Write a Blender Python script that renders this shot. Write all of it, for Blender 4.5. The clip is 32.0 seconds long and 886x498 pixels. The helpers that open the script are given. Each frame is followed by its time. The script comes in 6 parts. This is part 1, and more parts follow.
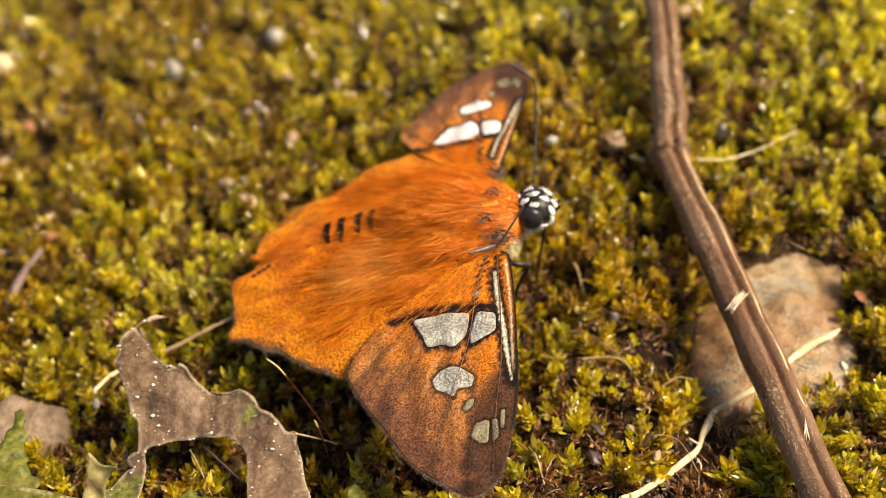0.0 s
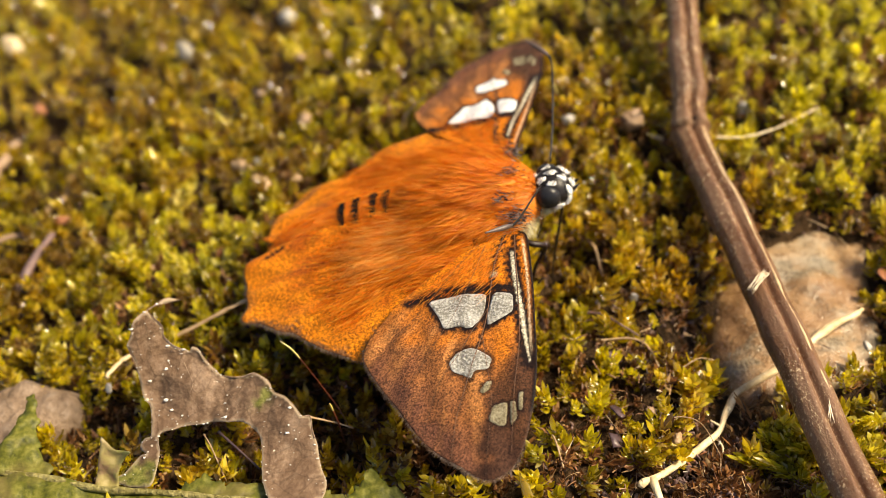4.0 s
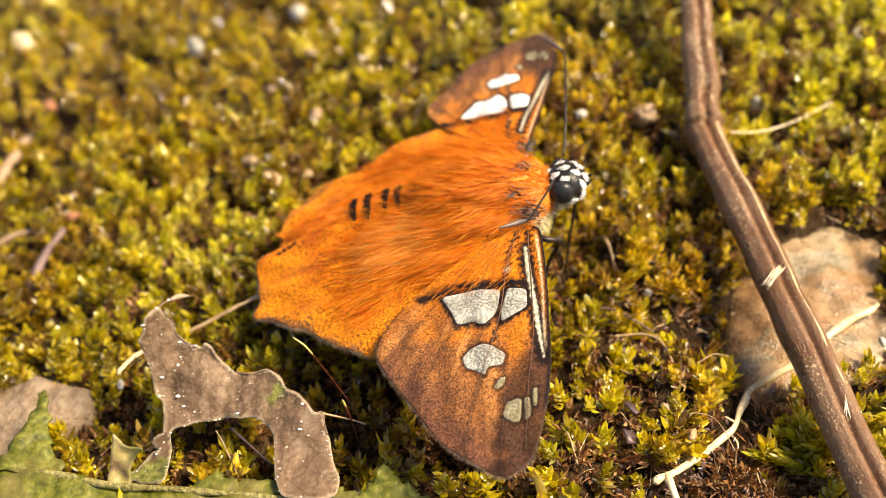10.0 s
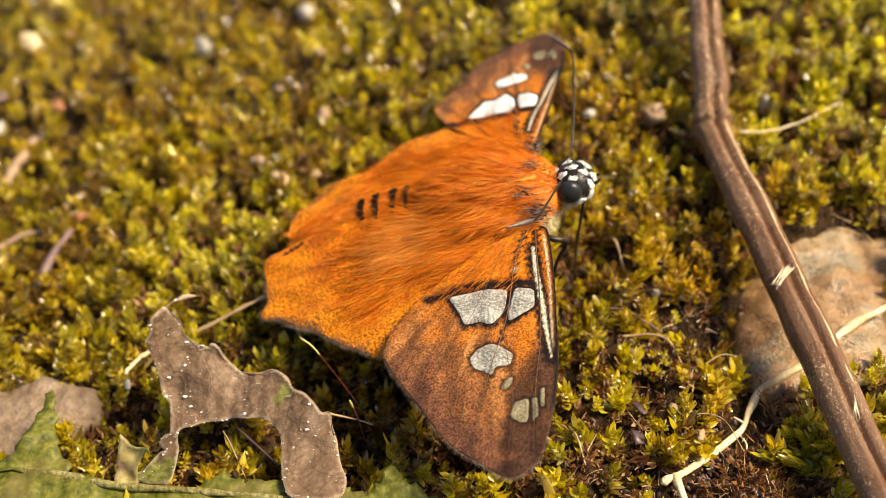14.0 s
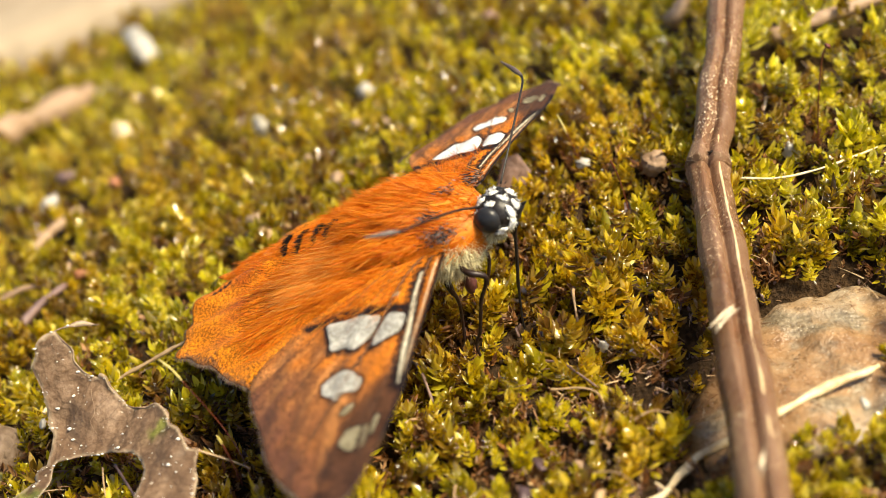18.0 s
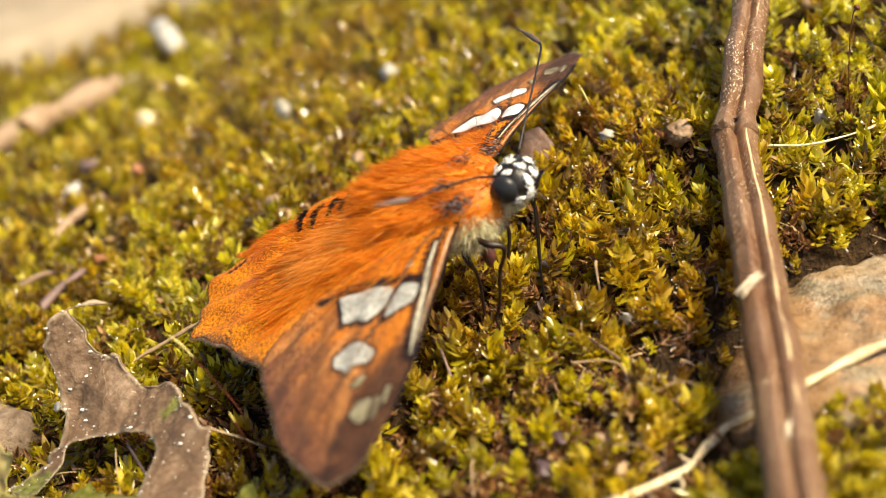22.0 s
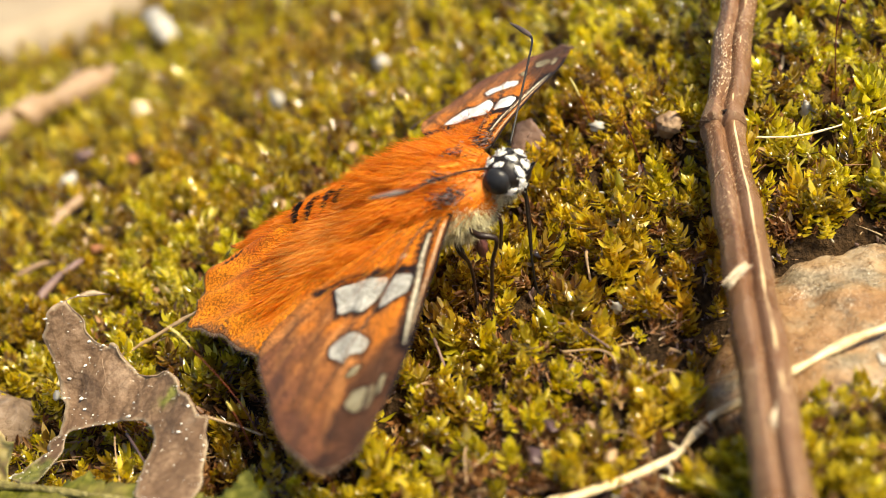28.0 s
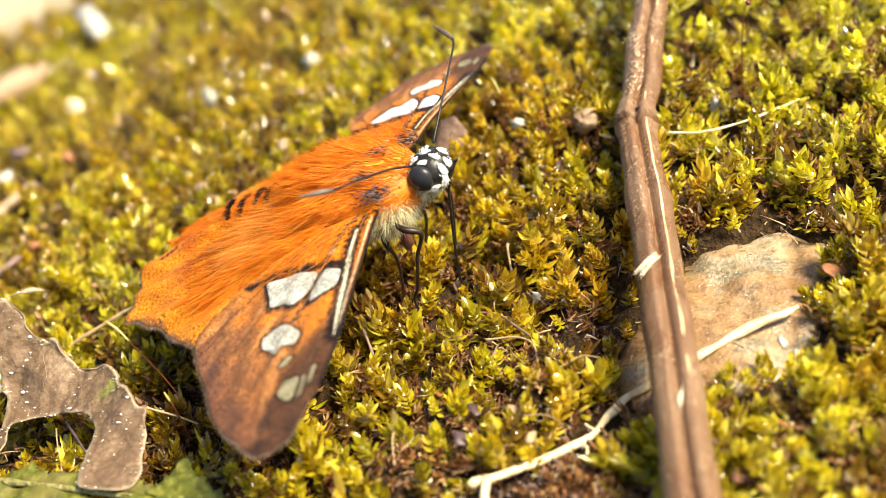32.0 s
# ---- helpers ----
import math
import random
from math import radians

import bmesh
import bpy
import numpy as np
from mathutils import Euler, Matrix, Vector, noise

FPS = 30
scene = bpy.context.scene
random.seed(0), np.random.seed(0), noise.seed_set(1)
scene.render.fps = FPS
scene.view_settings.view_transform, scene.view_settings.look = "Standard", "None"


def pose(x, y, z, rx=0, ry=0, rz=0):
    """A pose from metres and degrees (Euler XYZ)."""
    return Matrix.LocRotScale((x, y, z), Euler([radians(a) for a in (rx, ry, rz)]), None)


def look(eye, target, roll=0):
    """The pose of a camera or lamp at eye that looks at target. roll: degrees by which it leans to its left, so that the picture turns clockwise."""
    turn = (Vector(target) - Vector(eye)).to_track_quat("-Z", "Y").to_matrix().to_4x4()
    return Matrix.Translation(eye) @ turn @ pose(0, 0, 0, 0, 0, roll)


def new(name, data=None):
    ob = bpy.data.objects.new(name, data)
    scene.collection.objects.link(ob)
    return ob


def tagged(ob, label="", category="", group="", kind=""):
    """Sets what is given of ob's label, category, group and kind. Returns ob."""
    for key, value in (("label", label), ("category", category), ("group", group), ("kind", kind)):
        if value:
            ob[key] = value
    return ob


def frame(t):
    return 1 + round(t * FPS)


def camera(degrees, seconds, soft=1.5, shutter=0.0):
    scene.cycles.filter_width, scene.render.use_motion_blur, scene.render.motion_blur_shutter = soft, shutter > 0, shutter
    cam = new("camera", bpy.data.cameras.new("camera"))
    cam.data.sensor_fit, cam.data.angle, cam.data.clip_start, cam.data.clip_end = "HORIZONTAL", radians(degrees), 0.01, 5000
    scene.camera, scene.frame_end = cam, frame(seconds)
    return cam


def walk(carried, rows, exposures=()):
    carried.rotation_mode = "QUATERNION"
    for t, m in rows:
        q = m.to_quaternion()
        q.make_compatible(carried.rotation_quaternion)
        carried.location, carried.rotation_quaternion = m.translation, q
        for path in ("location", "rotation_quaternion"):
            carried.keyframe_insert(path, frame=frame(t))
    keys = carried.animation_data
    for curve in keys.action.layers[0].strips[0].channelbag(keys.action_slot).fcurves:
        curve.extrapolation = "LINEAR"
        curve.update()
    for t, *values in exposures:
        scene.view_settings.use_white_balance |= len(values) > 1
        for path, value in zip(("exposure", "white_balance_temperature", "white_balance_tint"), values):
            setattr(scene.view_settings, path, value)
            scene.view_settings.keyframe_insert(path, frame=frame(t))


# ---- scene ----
from mathutils.geometry import delaunay_2d_cdt

EXPOSURES = [(0, 0.86, 7200, 16), (3, 0.89, 7200, 16), (5.5, 0.79, 7200, 16), (7, 0.99, 7200, 16), (9, 1.23, 7200, 15), (10.6, 1.23, 7200, 15), (12, 0.92, 7200, 16), (13.5, 0.92, 7200, 16), (16, 0.97, 6900, 12), (18, 1.04, 6900, 12), (24, 1.02, 6900, 12), (26, 1.05, 6900, 12), (30.5, 1.05, 6900, 12), (31, 1.12, 6900, 12), (32, 1.52, 6600, 7)]
cam = camera(33.85, 32.0, soft=0.8)
cam.data.dof.use_dof = True
cam.data.dof.focus_distance = 0.1135
cam.data.dof.aperture_fstop = 27.0

PATH = [
    (0, pose(0.00308, -0.10133, 0.09039, 48.190, 3.446, -1.964)),
    (0.5, pose(0.00316, -0.10077, 0.08953, 48.059, 3.685, -1.907)),
    (1, pose(0.00320, -0.10034, 0.08875, 47.929, 3.901, -1.854)),
    (1.5, pose(0.00315, -0.10015, 0.08850, 47.750, 4.062, -1.913)),
    (2, pose(0.00284, -0.10009, 0.08841, 47.694, 4.070, -1.872)),
    (2.5, pose(0.00287, -0.10001, 0.08847, 47.602, 4.168, -1.867)),
    (3, pose(0.00295, -0.10013, 0.08845, 47.599, 4.182, -1.842)),
    (3.5, pose(0.00292, -0.10019, 0.08858, 47.625, 4.136, -1.817)),
    (5.5, pose(0.00303, -0.10006, 0.08914, 47.650, 4.076, -1.684)),
    (6, pose(0.00277, -0.10008, 0.08891, 47.746, 4.005, -1.741)),
    (6.5, pose(0.00307, -0.09987, 0.08850, 47.648, 4.287, -1.808)),
    (7, pose(0.00277, -0.09995, 0.08837, 47.634, 4.355, -1.834)),
    (7.5, pose(0.00282, -0.10006, 0.08850, 47.647, 4.363, -1.726)),
    (8, pose(0.00288, -0.10004, 0.08872, 47.603, 4.386, -1.589)),
    (8.5, pose(0.00268, -0.10007, 0.08860, 47.655, 4.363, -1.544)),
    (9, pose(0.00251, -0.10006, 0.08836, 47.711, 4.248, -1.588)),
    (9.5, pose(0.00252, -0.09989, 0.08836, 47.584, 4.333, -1.595)),
    (10, pose(0.00243, -0.09986, 0.08822, 47.588, 4.336, -1.591)),
    (10.5, pose(0.00220, -0.09980, 0.08847, 47.505, 4.281, -1.511)),
    (11, pose(0.00207, -0.09989, 0.08838, 47.590, 4.167, -1.461)),
    (11.5, pose(0.00232, -0.09981, 0.08832, 47.623, 4.231, -1.502)),
    (12, pose(0.00242, -0.09982, 0.08827, 47.580, 4.243, -1.491)),
    (12.5, pose(0.00236, -0.09952, 0.08804, 47.556, 4.274, -1.569)),
    (13, pose(0.00213, -0.09952, 0.08799, 47.565, 4.166, -1.562)),
    (13.5, pose(0.00237, -0.09952, 0.08782, 47.620, 4.260, -1.529)),
    (15.5, pose(0.01182, -0.10209, 0.09097, 47.749, 6.340, 2.292)),
    (16, pose(0.02237, -0.10325, 0.09241, 48.293, 7.161, 4.509)),
    (16.5, pose(0.02677, -0.10173, 0.08151, 50.780, 9.505, 6.593)),
    (17, pose(0.03375, -0.09946, 0.07359, 55.785, 10.689, 10.789)),
    (17.5, pose(0.03663, -0.09767, 0.06788, 57.224, 11.518, 11.925)),
    (18, pose(0.03754, -0.09574, 0.06319, 58.464, 12.814, 12.550)),
    (18.5, pose(0.03647, -0.09496, 0.06137, 59.123, 13.435, 12.634)),
    (19, pose(0.03916, -0.09562, 0.05963, 59.486, 14.369, 13.699)),
    (19.5, pose(0.03948, -0.09631, 0.06139, 59.502, 14.184, 13.884)),
    (20, pose(0.03787, -0.09596, 0.06137, 59.064, 13.189, 14.256)),
    (20.5, pose(0.03902, -0.09619, 0.06234, 58.789, 13.637, 14.049)),
    (21, pose(0.03880, -0.09536, 0.05994, 58.960, 14.013, 13.742)),
    (21.5, pose(0.03842, -0.09445, 0.05881, 59.070, 14.383, 13.655)),
    (22, pose(0.03857, -0.09431, 0.05895, 59.061, 14.456, 13.794)),
    (22.5, pose(0.03858, -0.09450, 0.05967, 59.008, 14.403, 13.856)),
    (23, pose(0.03927, -0.09495, 0.06046, 59.630, 14.806, 13.768)),
    (23.5, pose(0.03945, -0.09531, 0.06043, 59.580, 14.845, 13.767)),
    (24, pose(0.03963, -0.09558, 0.06064, 59.542, 14.853, 13.773)),
    (24.5, pose(0.03957, -0.09552, 0.06072, 59.465, 14.882, 13.725)),
    (25, pose(0.03950, -0.09562, 0.06069, 59.391, 14.759, 13.720)),
    (25.5, pose(0.03936, -0.09552, 0.06096, 59.348, 14.655, 13.714)),
    (26, pose(0.03907, -0.09533, 0.06049, 59.133, 14.449, 13.793)),
    (26.5, pose(0.03919, -0.09539, 0.06020, 58.750, 14.483, 13.596)),
    (28.5, pose(0.03910, -0.09551, 0.06031, 58.350, 14.358, 13.444)),
    (29, pose(0.03917, -0.09538, 0.06014, 58.383, 14.428, 13.418)),
    (29.5, pose(0.03918, -0.09556, 0.06063, 58.326, 14.366, 13.328)),
    (30, pose(0.03991, -0.09660, 0.06106, 58.370, 14.487, 13.161)),
    (30.5, pose(0.04014, -0.09922, 0.06227, 58.291, 14.821, 12.380)),
    (31, pose(0.04170, -0.09862, 0.06076, 57.973, 14.868, 11.565)),
    (31.5, pose(0.04171, -0.09859, 0.06112, 57.931, 14.782, 11.333)),
    (32, pose(0.04154, -0.09914, 0.06326, 57.180, 13.675, 10.882)),
]
walk(cam, PATH, EXPOSURES)

# ---------------------------------------------------------------- light
SUN_AZ, SUN_EL = -8.0, 52.0      # degrees from +x towards +y, degrees over the ground
world = bpy.data.worlds.new("world")
scene.world = world
world.use_nodes = True
wnt = world.node_tree
sky = wnt.nodes.new("ShaderNodeTexSky")
sky.sky_type = "NISHITA"
sky.sun_disc = False
sky.sun_elevation = radians(SUN_EL)
sky.sun_rotation = radians(90 - SUN_AZ)
wnt.nodes["Background"].inputs[1].default_value = 0.09
wnt.links.new(sky.outputs[0], wnt.nodes["Background"].inputs[0])
sun = bpy.data.lights.new("sun", "SUN")
sun.energy, sun.angle, sun.color = 5.0, radians(20.0), (1.0, 0.90, 0.66)
sun_dir = Vector((math.cos(radians(SUN_EL)) * math.cos(radians(SUN_AZ)), math.cos(radians(SUN_EL)) * math.sin(radians(SUN_AZ)), math.sin(radians(SUN_EL))))
sun_ob = new("sun", sun)
sun_ob.matrix_world = look(sun_dir * 2.0, (0, 0, 0))

# ---------------------------------------------------------------- helpers (lengths in millimetres)
K = 0.001
BASE = {}
rng = np.random.default_rng(7)


def thing(name, base, label, category, group="", kind=""):
    """An Empty at the thing's base, in millimetres."""
    ob = new(name)
    ob.empty_display_size = 0.002
    ob.location = Vector(base) * K
    BASE[ob.name] = np.array(base, float)
    return tagged(ob, label, category, group, kind)


def mesh_of(name, V, F, mat, origin=(0, 0, 0), smooth=True):
    """A mesh from vertices in millimetres and faces of one size each (or a list of such arrays)."""
    V = (np.asarray(V, float) - np.asarray(origin, float)) * K
    groups = F if isinstance(F, list) else [F]
    groups = [np.asarray(g, np.int32) for g in groups if len(g)]
    me = bpy.data.meshes.new(name)
    me.vertices.add(len(V))
    me.vertices.foreach_set("co", V.astype(np.float32).ravel())
    loops = np.concatenate([g.ravel() for g in groups])
    sizes = np.concatenate([np.full(len(g), g.shape[1]) for g in groups])
    me.loops.add(len(loops))
    me.loops.foreach_set("vertex_index", loops.astype(np.int32))
    me.polygons.add(len(sizes))
    me.polygons.foreach_set("loop_start", (np.cumsum(sizes) - sizes).astype(np.int32))
    me.polygons.foreach_set("use_smooth", np.full(len(sizes), smooth))
    me.update(calc_edges=True)
    me.validate()
    me.materials.append(mat)
    return me


def part(name, VF, mat, parent, label="", smooth=True):
    """One mesh object under a thing or under a part."""
    top = parent if parent.parent is None else parent.parent
    base = BASE[top.name]
    ob = new(name, mesh_of(name, VF[0], VF[1], mat, base, smooth))
    ob.parent = parent
    return tagged(ob, label)


def solo(name, VF, mat, base, label, category, group="", kind="", smooth=True):
    """A thing that is one mesh."""
    ob = new(name, mesh_of(name, VF[0], VF[1], mat, base, smooth))
    ob.location = Vector(base) * K
    return tagged(ob, label, category, group, kind)


def joined(*pieces):
    Vs, Fs, n = [], {}, 0
    for V, F in pieces:
        for g in (F if isinstance(F, list) else [F]):
            g = np.asarray(g)
            if len(g):
                Fs.setdefault(g.shape[1], []).append(g + n)
        Vs.append(np.asarray(V, float))
        n += len(V)
    return np.concatenate(Vs), [np.concatenate(g) for g in Fs.values()]


def wave(x, y, size, seed):
    """A smooth uneven field of about -1 to 1 with features of that size."""
    r = np.random.default_rng(seed)
    out = np.zeros(np.broadcast(x, y).shape)
    for k in range(9):
        a, ph, s = r.uniform(0, 6.283), r.uniform(0, 6.283), size * r.uniform(0.6, 1.7)
        out = out + np.sin((np.cos(a) * x + np.sin(a) * y) * 6.283 / s + ph)
    return out / 3.2


def spline(pts, n):
    """A smooth line of n points through the given ones (Catmull-Rom)."""
    P = np.asarray(pts, float)
    P = np.concatenate([[2 * P[0] - P[1]], P, [2 * P[-1] - P[-2]]])
    t = np.linspace(0, len(P) - 3 - 1e-9, n)
    i = t.astype(int)
    f = (t - i)[:, None]
    a, b, c, d = P[i], P[i + 1], P[i + 2], P[i + 3]
    return 0.5 * (2 * b + (c - a) * f + (2 * a - 5 * b + 4 * c - d) * f**2 + (3 * b - a - 3 * c + d) * f**3)


def ring_line(pts, n):
    """A closed smooth outline of n points through the given ones."""
    P = np.asarray(pts, float)
    m = len(P)
    t = np.linspace(0, m, n, endpoint=False)
    i = t.astype(int)
    f = (t - i)[:, None]
    a, b, c, d = P[(i - 1) % m], P[i % m], P[(i + 1) % m], P[(i + 2) % m]
    return 0.5 * (2 * b + (c - a) * f + (2 * a - 5 * b + 4 * c - d) * f**2 + (3 * b - a - 3 * c + d) * f**3)


def corner_line(pts, n):
    """A closed outline with straight sides and slightly rounded corners."""
    p = np.asarray(pts, float)
    q = np.concatenate([0.86 * p + 0.14 * np.roll(p, 1, 0), 0.86 * p + 0.14 * np.roll(p, -1, 0)], 1).reshape(-1, 2)
    q = np.concatenate([q, q[:1]])
    d = np.concatenate([[0], np.cumsum(np.linalg.norm(np.diff(q, axis=0), axis=1))])
    s = np.linspace(0, d[-1], n, endpoint=False)
    return np.stack([np.interp(s, d, q[:, 0]), np.interp(s, d, q[:, 1])], 1)


def tube(path, radii, sides=10, shape=None, caps=True):
    """A tube along a path; shape(angle array, s) scales its radius."""
    P = np.asarray(path, float)
    n = len(P)
    R = np.broadcast_to(np.asarray(radii, float), (n,))
    T = np.gradient(P, axis=0)
    T /= np.linalg.norm(T, axis=1)[:, None] + 1e-12
    up = np.array([0, 0, 1.0]) if abs(T[0, 2]) < 0.9 else np.array([0, 1.0, 0])
    V = []
    ang = np.linspace(0, 2 * np.pi, sides, endpoint=False)
    for k in range(n):
        side = np.cross(T[k], up)
        side /= np.linalg.norm(side) + 1e-12
        up = np.cross(side, T[k])
        r = R[k] * (shape(ang, k / max(1, n - 1)) if shape else np.ones(sides))
        V.append(P[k] + r[:, None] * (np.cos(ang)[:, None] * side + np.sin(ang)[:, None] * up))
    V = np.concatenate(V)
    k, j = np.meshgrid(np.arange(n - 1), np.arange(sides), indexing="ij")
    a, b = k * sides + j, k * sides + (j + 1) % sides
    F = [np.stack([a, b, b + sides, a + sides], -1).reshape(-1, 4)]
    if caps:
        V = np.concatenate([V, [P[0] - T[0] * R[0] * 0.3, P[-1] + T[-1] * R[-1] * 0.3]])
        j = np.arange(sides)
        F.append(np.concatenate([np.stack([(j + 1) % sides, j, np.full(sides, n * sides)], 1),
                                 np.stack([(n - 1) * sides + j, (n - 1) * sides + (j + 1) % sides, np.full(sides, n * sides + 1)], 1)]))
    return V, F


def ball(centre, axes, nu=24, nv=14, rough=0.0, seed=1, turn=None):
    """An ellipsoid with an uneven surface."""
    th = np.linspace(0, np.pi, nv)[1:-1]
    ph = np.linspace(0, 2 * np.pi, nu, endpoint=False)
    T, Ph = np.meshgrid(th, ph, indexing="ij")
    D = np.stack([np.sin(T) * np.cos(Ph), np.sin(T) * np.sin(Ph), np.cos(T)], -1).reshape(-1, 3)
    D = np.concatenate([D, [[0, 0, 1], [0, 0, -1]]])
    if rough:
        D = D * (1 + rough * (wave(D[:, 0] + 2 * D[:, 2], D[:, 1] - D[:, 2], 1.1, seed) + 0.4 * wave(D[:, 0] - D[:, 2], D[:, 1] + D[:, 2] * 1.5, 0.4, seed + 1)))[:, None]
    V = D * np.asarray(axes, float)
    if turn is not None:
        V = V @ np.array(turn).T
    V = V + np.asarray(centre, float)
    m = nv - 2
    k, j = np.meshgrid(np.arange(m - 1), np.arange(nu), indexing="ij")
    a, b = k * nu + j, k * nu + (j + 1) % nu
    j = np.arange(nu)
    return V, [np.stack([a, a + nu, b + nu, b], -1).reshape(-1, 4),
               np.concatenate([np.stack([j, (j + 1) % nu, np.full(nu, m * nu)], 1),
                               np.stack([(m - 1) * nu + (j + 1) % nu, (m - 1) * nu + j, np.full(nu, m * nu + 1)], 1)])]


def inside(P, poly):
    """Which points lie inside a closed outline."""
    x, y = P[:, 0], P[:, 1]
    hit = np.zeros(len(P), bool)
    a = np.asarray(poly, float)
    for (x0, y0), (x1, y1) in zip(a, np.roll(a, -1, axis=0)):
        c = (y0 > y) != (y1 > y)
        hit ^= c & (x < (x1 - x0) * (y - y0) / ((y1 - y0) if y1 != y0 else 1e-9) + x0)
    return hit


def edge_gap(P, poly, closed=True):
    """The distance from points to an outline or a line."""
    a = np.asarray(poly, float)
    b = np.roll(a, -1, axis=0)
    if not closed:
        a, b = a[:-1], b[:-1]
    best = np.full(len(P), 1e9)
    for p, q in zip(a, b):
        d = q - p
        t = np.clip(((P - p) @ d) / (d @ d + 1e-12), 0, 1)
        best = np.minimum(best, np.linalg.norm(P - p - t[:, None] * d, axis=1))
    return best


def sheet(outline, step, seed=3):
    """Flat triangles that fill an outline: points in the plane and faces."""
    ol = np.asarray(outline, float)
    lo, hi = ol.min(0), ol.max(0)
    r = np.random.default_rng(seed)
    gx, gy = np.meshgrid(np.arange(lo[0], hi[0], step), np.arange(lo[1], hi[1], step * 0.87), indexing="ij")
    gx = gx + (np.arange(gx.shape[1]) % 2) * step / 2
    G = np.stack([gx.ravel(), gy.ravel()], 1)
    G = G + r.uniform(-0.15, 0.15, G.shape) * step
    G = G[inside(G, ol)]
    G = G[edge_gap(G, ol) > step * 0.55]
    n = len(ol)
    pts = [Vector(p) for p in np.concatenate([ol, G])]
    v, _, f, _, _, _ = delaunay_2d_cdt(pts, [(i, (i + 1) % n) for i in range(n)], [], 1, 1e-7)
    return np.array([tuple(p) for p in v]), np.array([t for t in f if len(t) == 3], np.int32)


def thick(V, F, N, d):
    """Gives a sheet a thickness d along -N, with closed rims."""
    F = np.asarray(F)
    n = len(V)
    e = np.concatenate([F[:, [0, 1]], F[:, [1, 2]], F[:, [2, 0]]])
    key = np.sort(e, 1)
    _, idx, cnt = np.unique(key, axis=0, return_index=True, return_counts=True)
    rim = e[idx[cnt == 1]]
    return np.concatenate([V, V - N * d]), [np.concatenate([F, F[:, ::-1] + n]), np.stack([rim[:, 1], rim[:, 0], rim[:, 0] + n, rim[:, 1] + n], 1)]


def strands(roots, dirs, length, width, droop=0.15, segs=3, seed=5, stray=0.2, lock=0.0):
    """Fine tapered hairs, three-sided, from their roots along their directions."""
    r = np.random.default_rng(seed)
    n = len(roots)
    D = np.asarray(dirs, float) + r.normal(0, stray, (n, 3))
    if lock:
        x, y = np.asarray(roots)[:, 0], np.asarray(roots)[:, 1]
        D = D + lock * np.stack([0 * x, wave(x, y * 1.3, 2.6, seed + 200) + 0.5 * wave(x, y, 1.1, seed + 201), 0.6 * wave(x, y * 1.3, 2.2, seed + 202)], 1)
    D /= np.linalg.norm(D, axis=1)[:, None]
    L = np.broadcast_to(length, (n,)) * r.uniform(0.6, 1.25, n)
    side = np.cross(D, r.normal(0, 1, (n, 3)))
    side /= np.linalg.norm(side, axis=1)[:, None]
    up = np.cross(side, D)
    bend = r.normal(0, 0.12, (n, 3)) + np.array([0, 0, -droop])
    V = np.zeros((n, segs + 1, 3, 3))
    for k in range(segs + 1):
        s = k / segs
        c = roots + D * (L * s)[:, None] + bend * (L * s * s)[:, None]
        w = width * (1 - 0.85 * s)
        for j in range(3):
            a = j * 2.0944
            V[:, k, j] = c + w * (math.cos(a) * side + math.sin(a) * up)
    i = np.arange(n)[:, None, None] * (segs + 1) * 3
    k = np.arange(segs)[None, :, None] * 3
    j = np.arange(3)[None, None, :]
    j2 = (j + 1) % 3
    F = np.stack(np.broadcast_arrays(i + k + j, i + k + j2, i + k + 3 + j2, i + k + 3 + j), -1).reshape(-1, 4)
    return V.reshape(-1, 3), F


def paint(ob, name, rgb):
    """A colour for each vertex: the thing's own pattern."""
    at = ob.data.color_attributes.new(name, "FLOAT_COLOR", "POINT")
    at.data.foreach_set("color", np.concatenate([rgb, np.ones((len(rgb), 1))], 1).astype(np.float32).ravel())


# ---------------------------------------------------------------- materials
def material(name, rough=0.6, metal=0.0, spec=0.5):
    m = bpy.data.materials.new(name)
    m.use_nodes = True
    nt = m.node_tree
    b = nt.nodes["Principled BSDF"]
    b.inputs["Roughness"].default_value = rough
    b.inputs["Metallic"].default_value = metal
    b.inputs["Specular IOR Level"].default_value = spec
    return m, nt, b


def coords(nt, scale=(1, 1, 1)):
    c = nt.nodes.new("ShaderNodeTexCoord")
    mp = nt.nodes.new("ShaderNodeMapping")
    mp.inputs["Scale"].default_value = scale
    nt.links.new(c.outputs["Object"], mp.inputs["Vector"])
    return mp.outputs[0]


def grain(nt, per_mm, detail=4.0, vec=None, rough=0.55):
    n = nt.nodes.new("ShaderNodeTexNoise")
    n.inputs["Scale"].default_value = per_mm * 1000
    n.inputs["Detail"].default_value = detail
    n.inputs["Roughness"].default_value = rough
    nt.links.new(vec if vec is not None else coords(nt), n.inputs["Vector"])
    return n.outputs["Fac"]


def ramp(nt, fac, *stops):
    r = nt.nodes.new("ShaderNodeValToRGB")
    e = r.color_ramp.elements
    while len(e) < len(stops):
        e.new(0.5)
    for el, (p, c) in zip(e, stops):
        el.position, el.color = p, (*c, 1)
    nt.links.new(fac, r.inputs[0])
    return r.outputs[0]


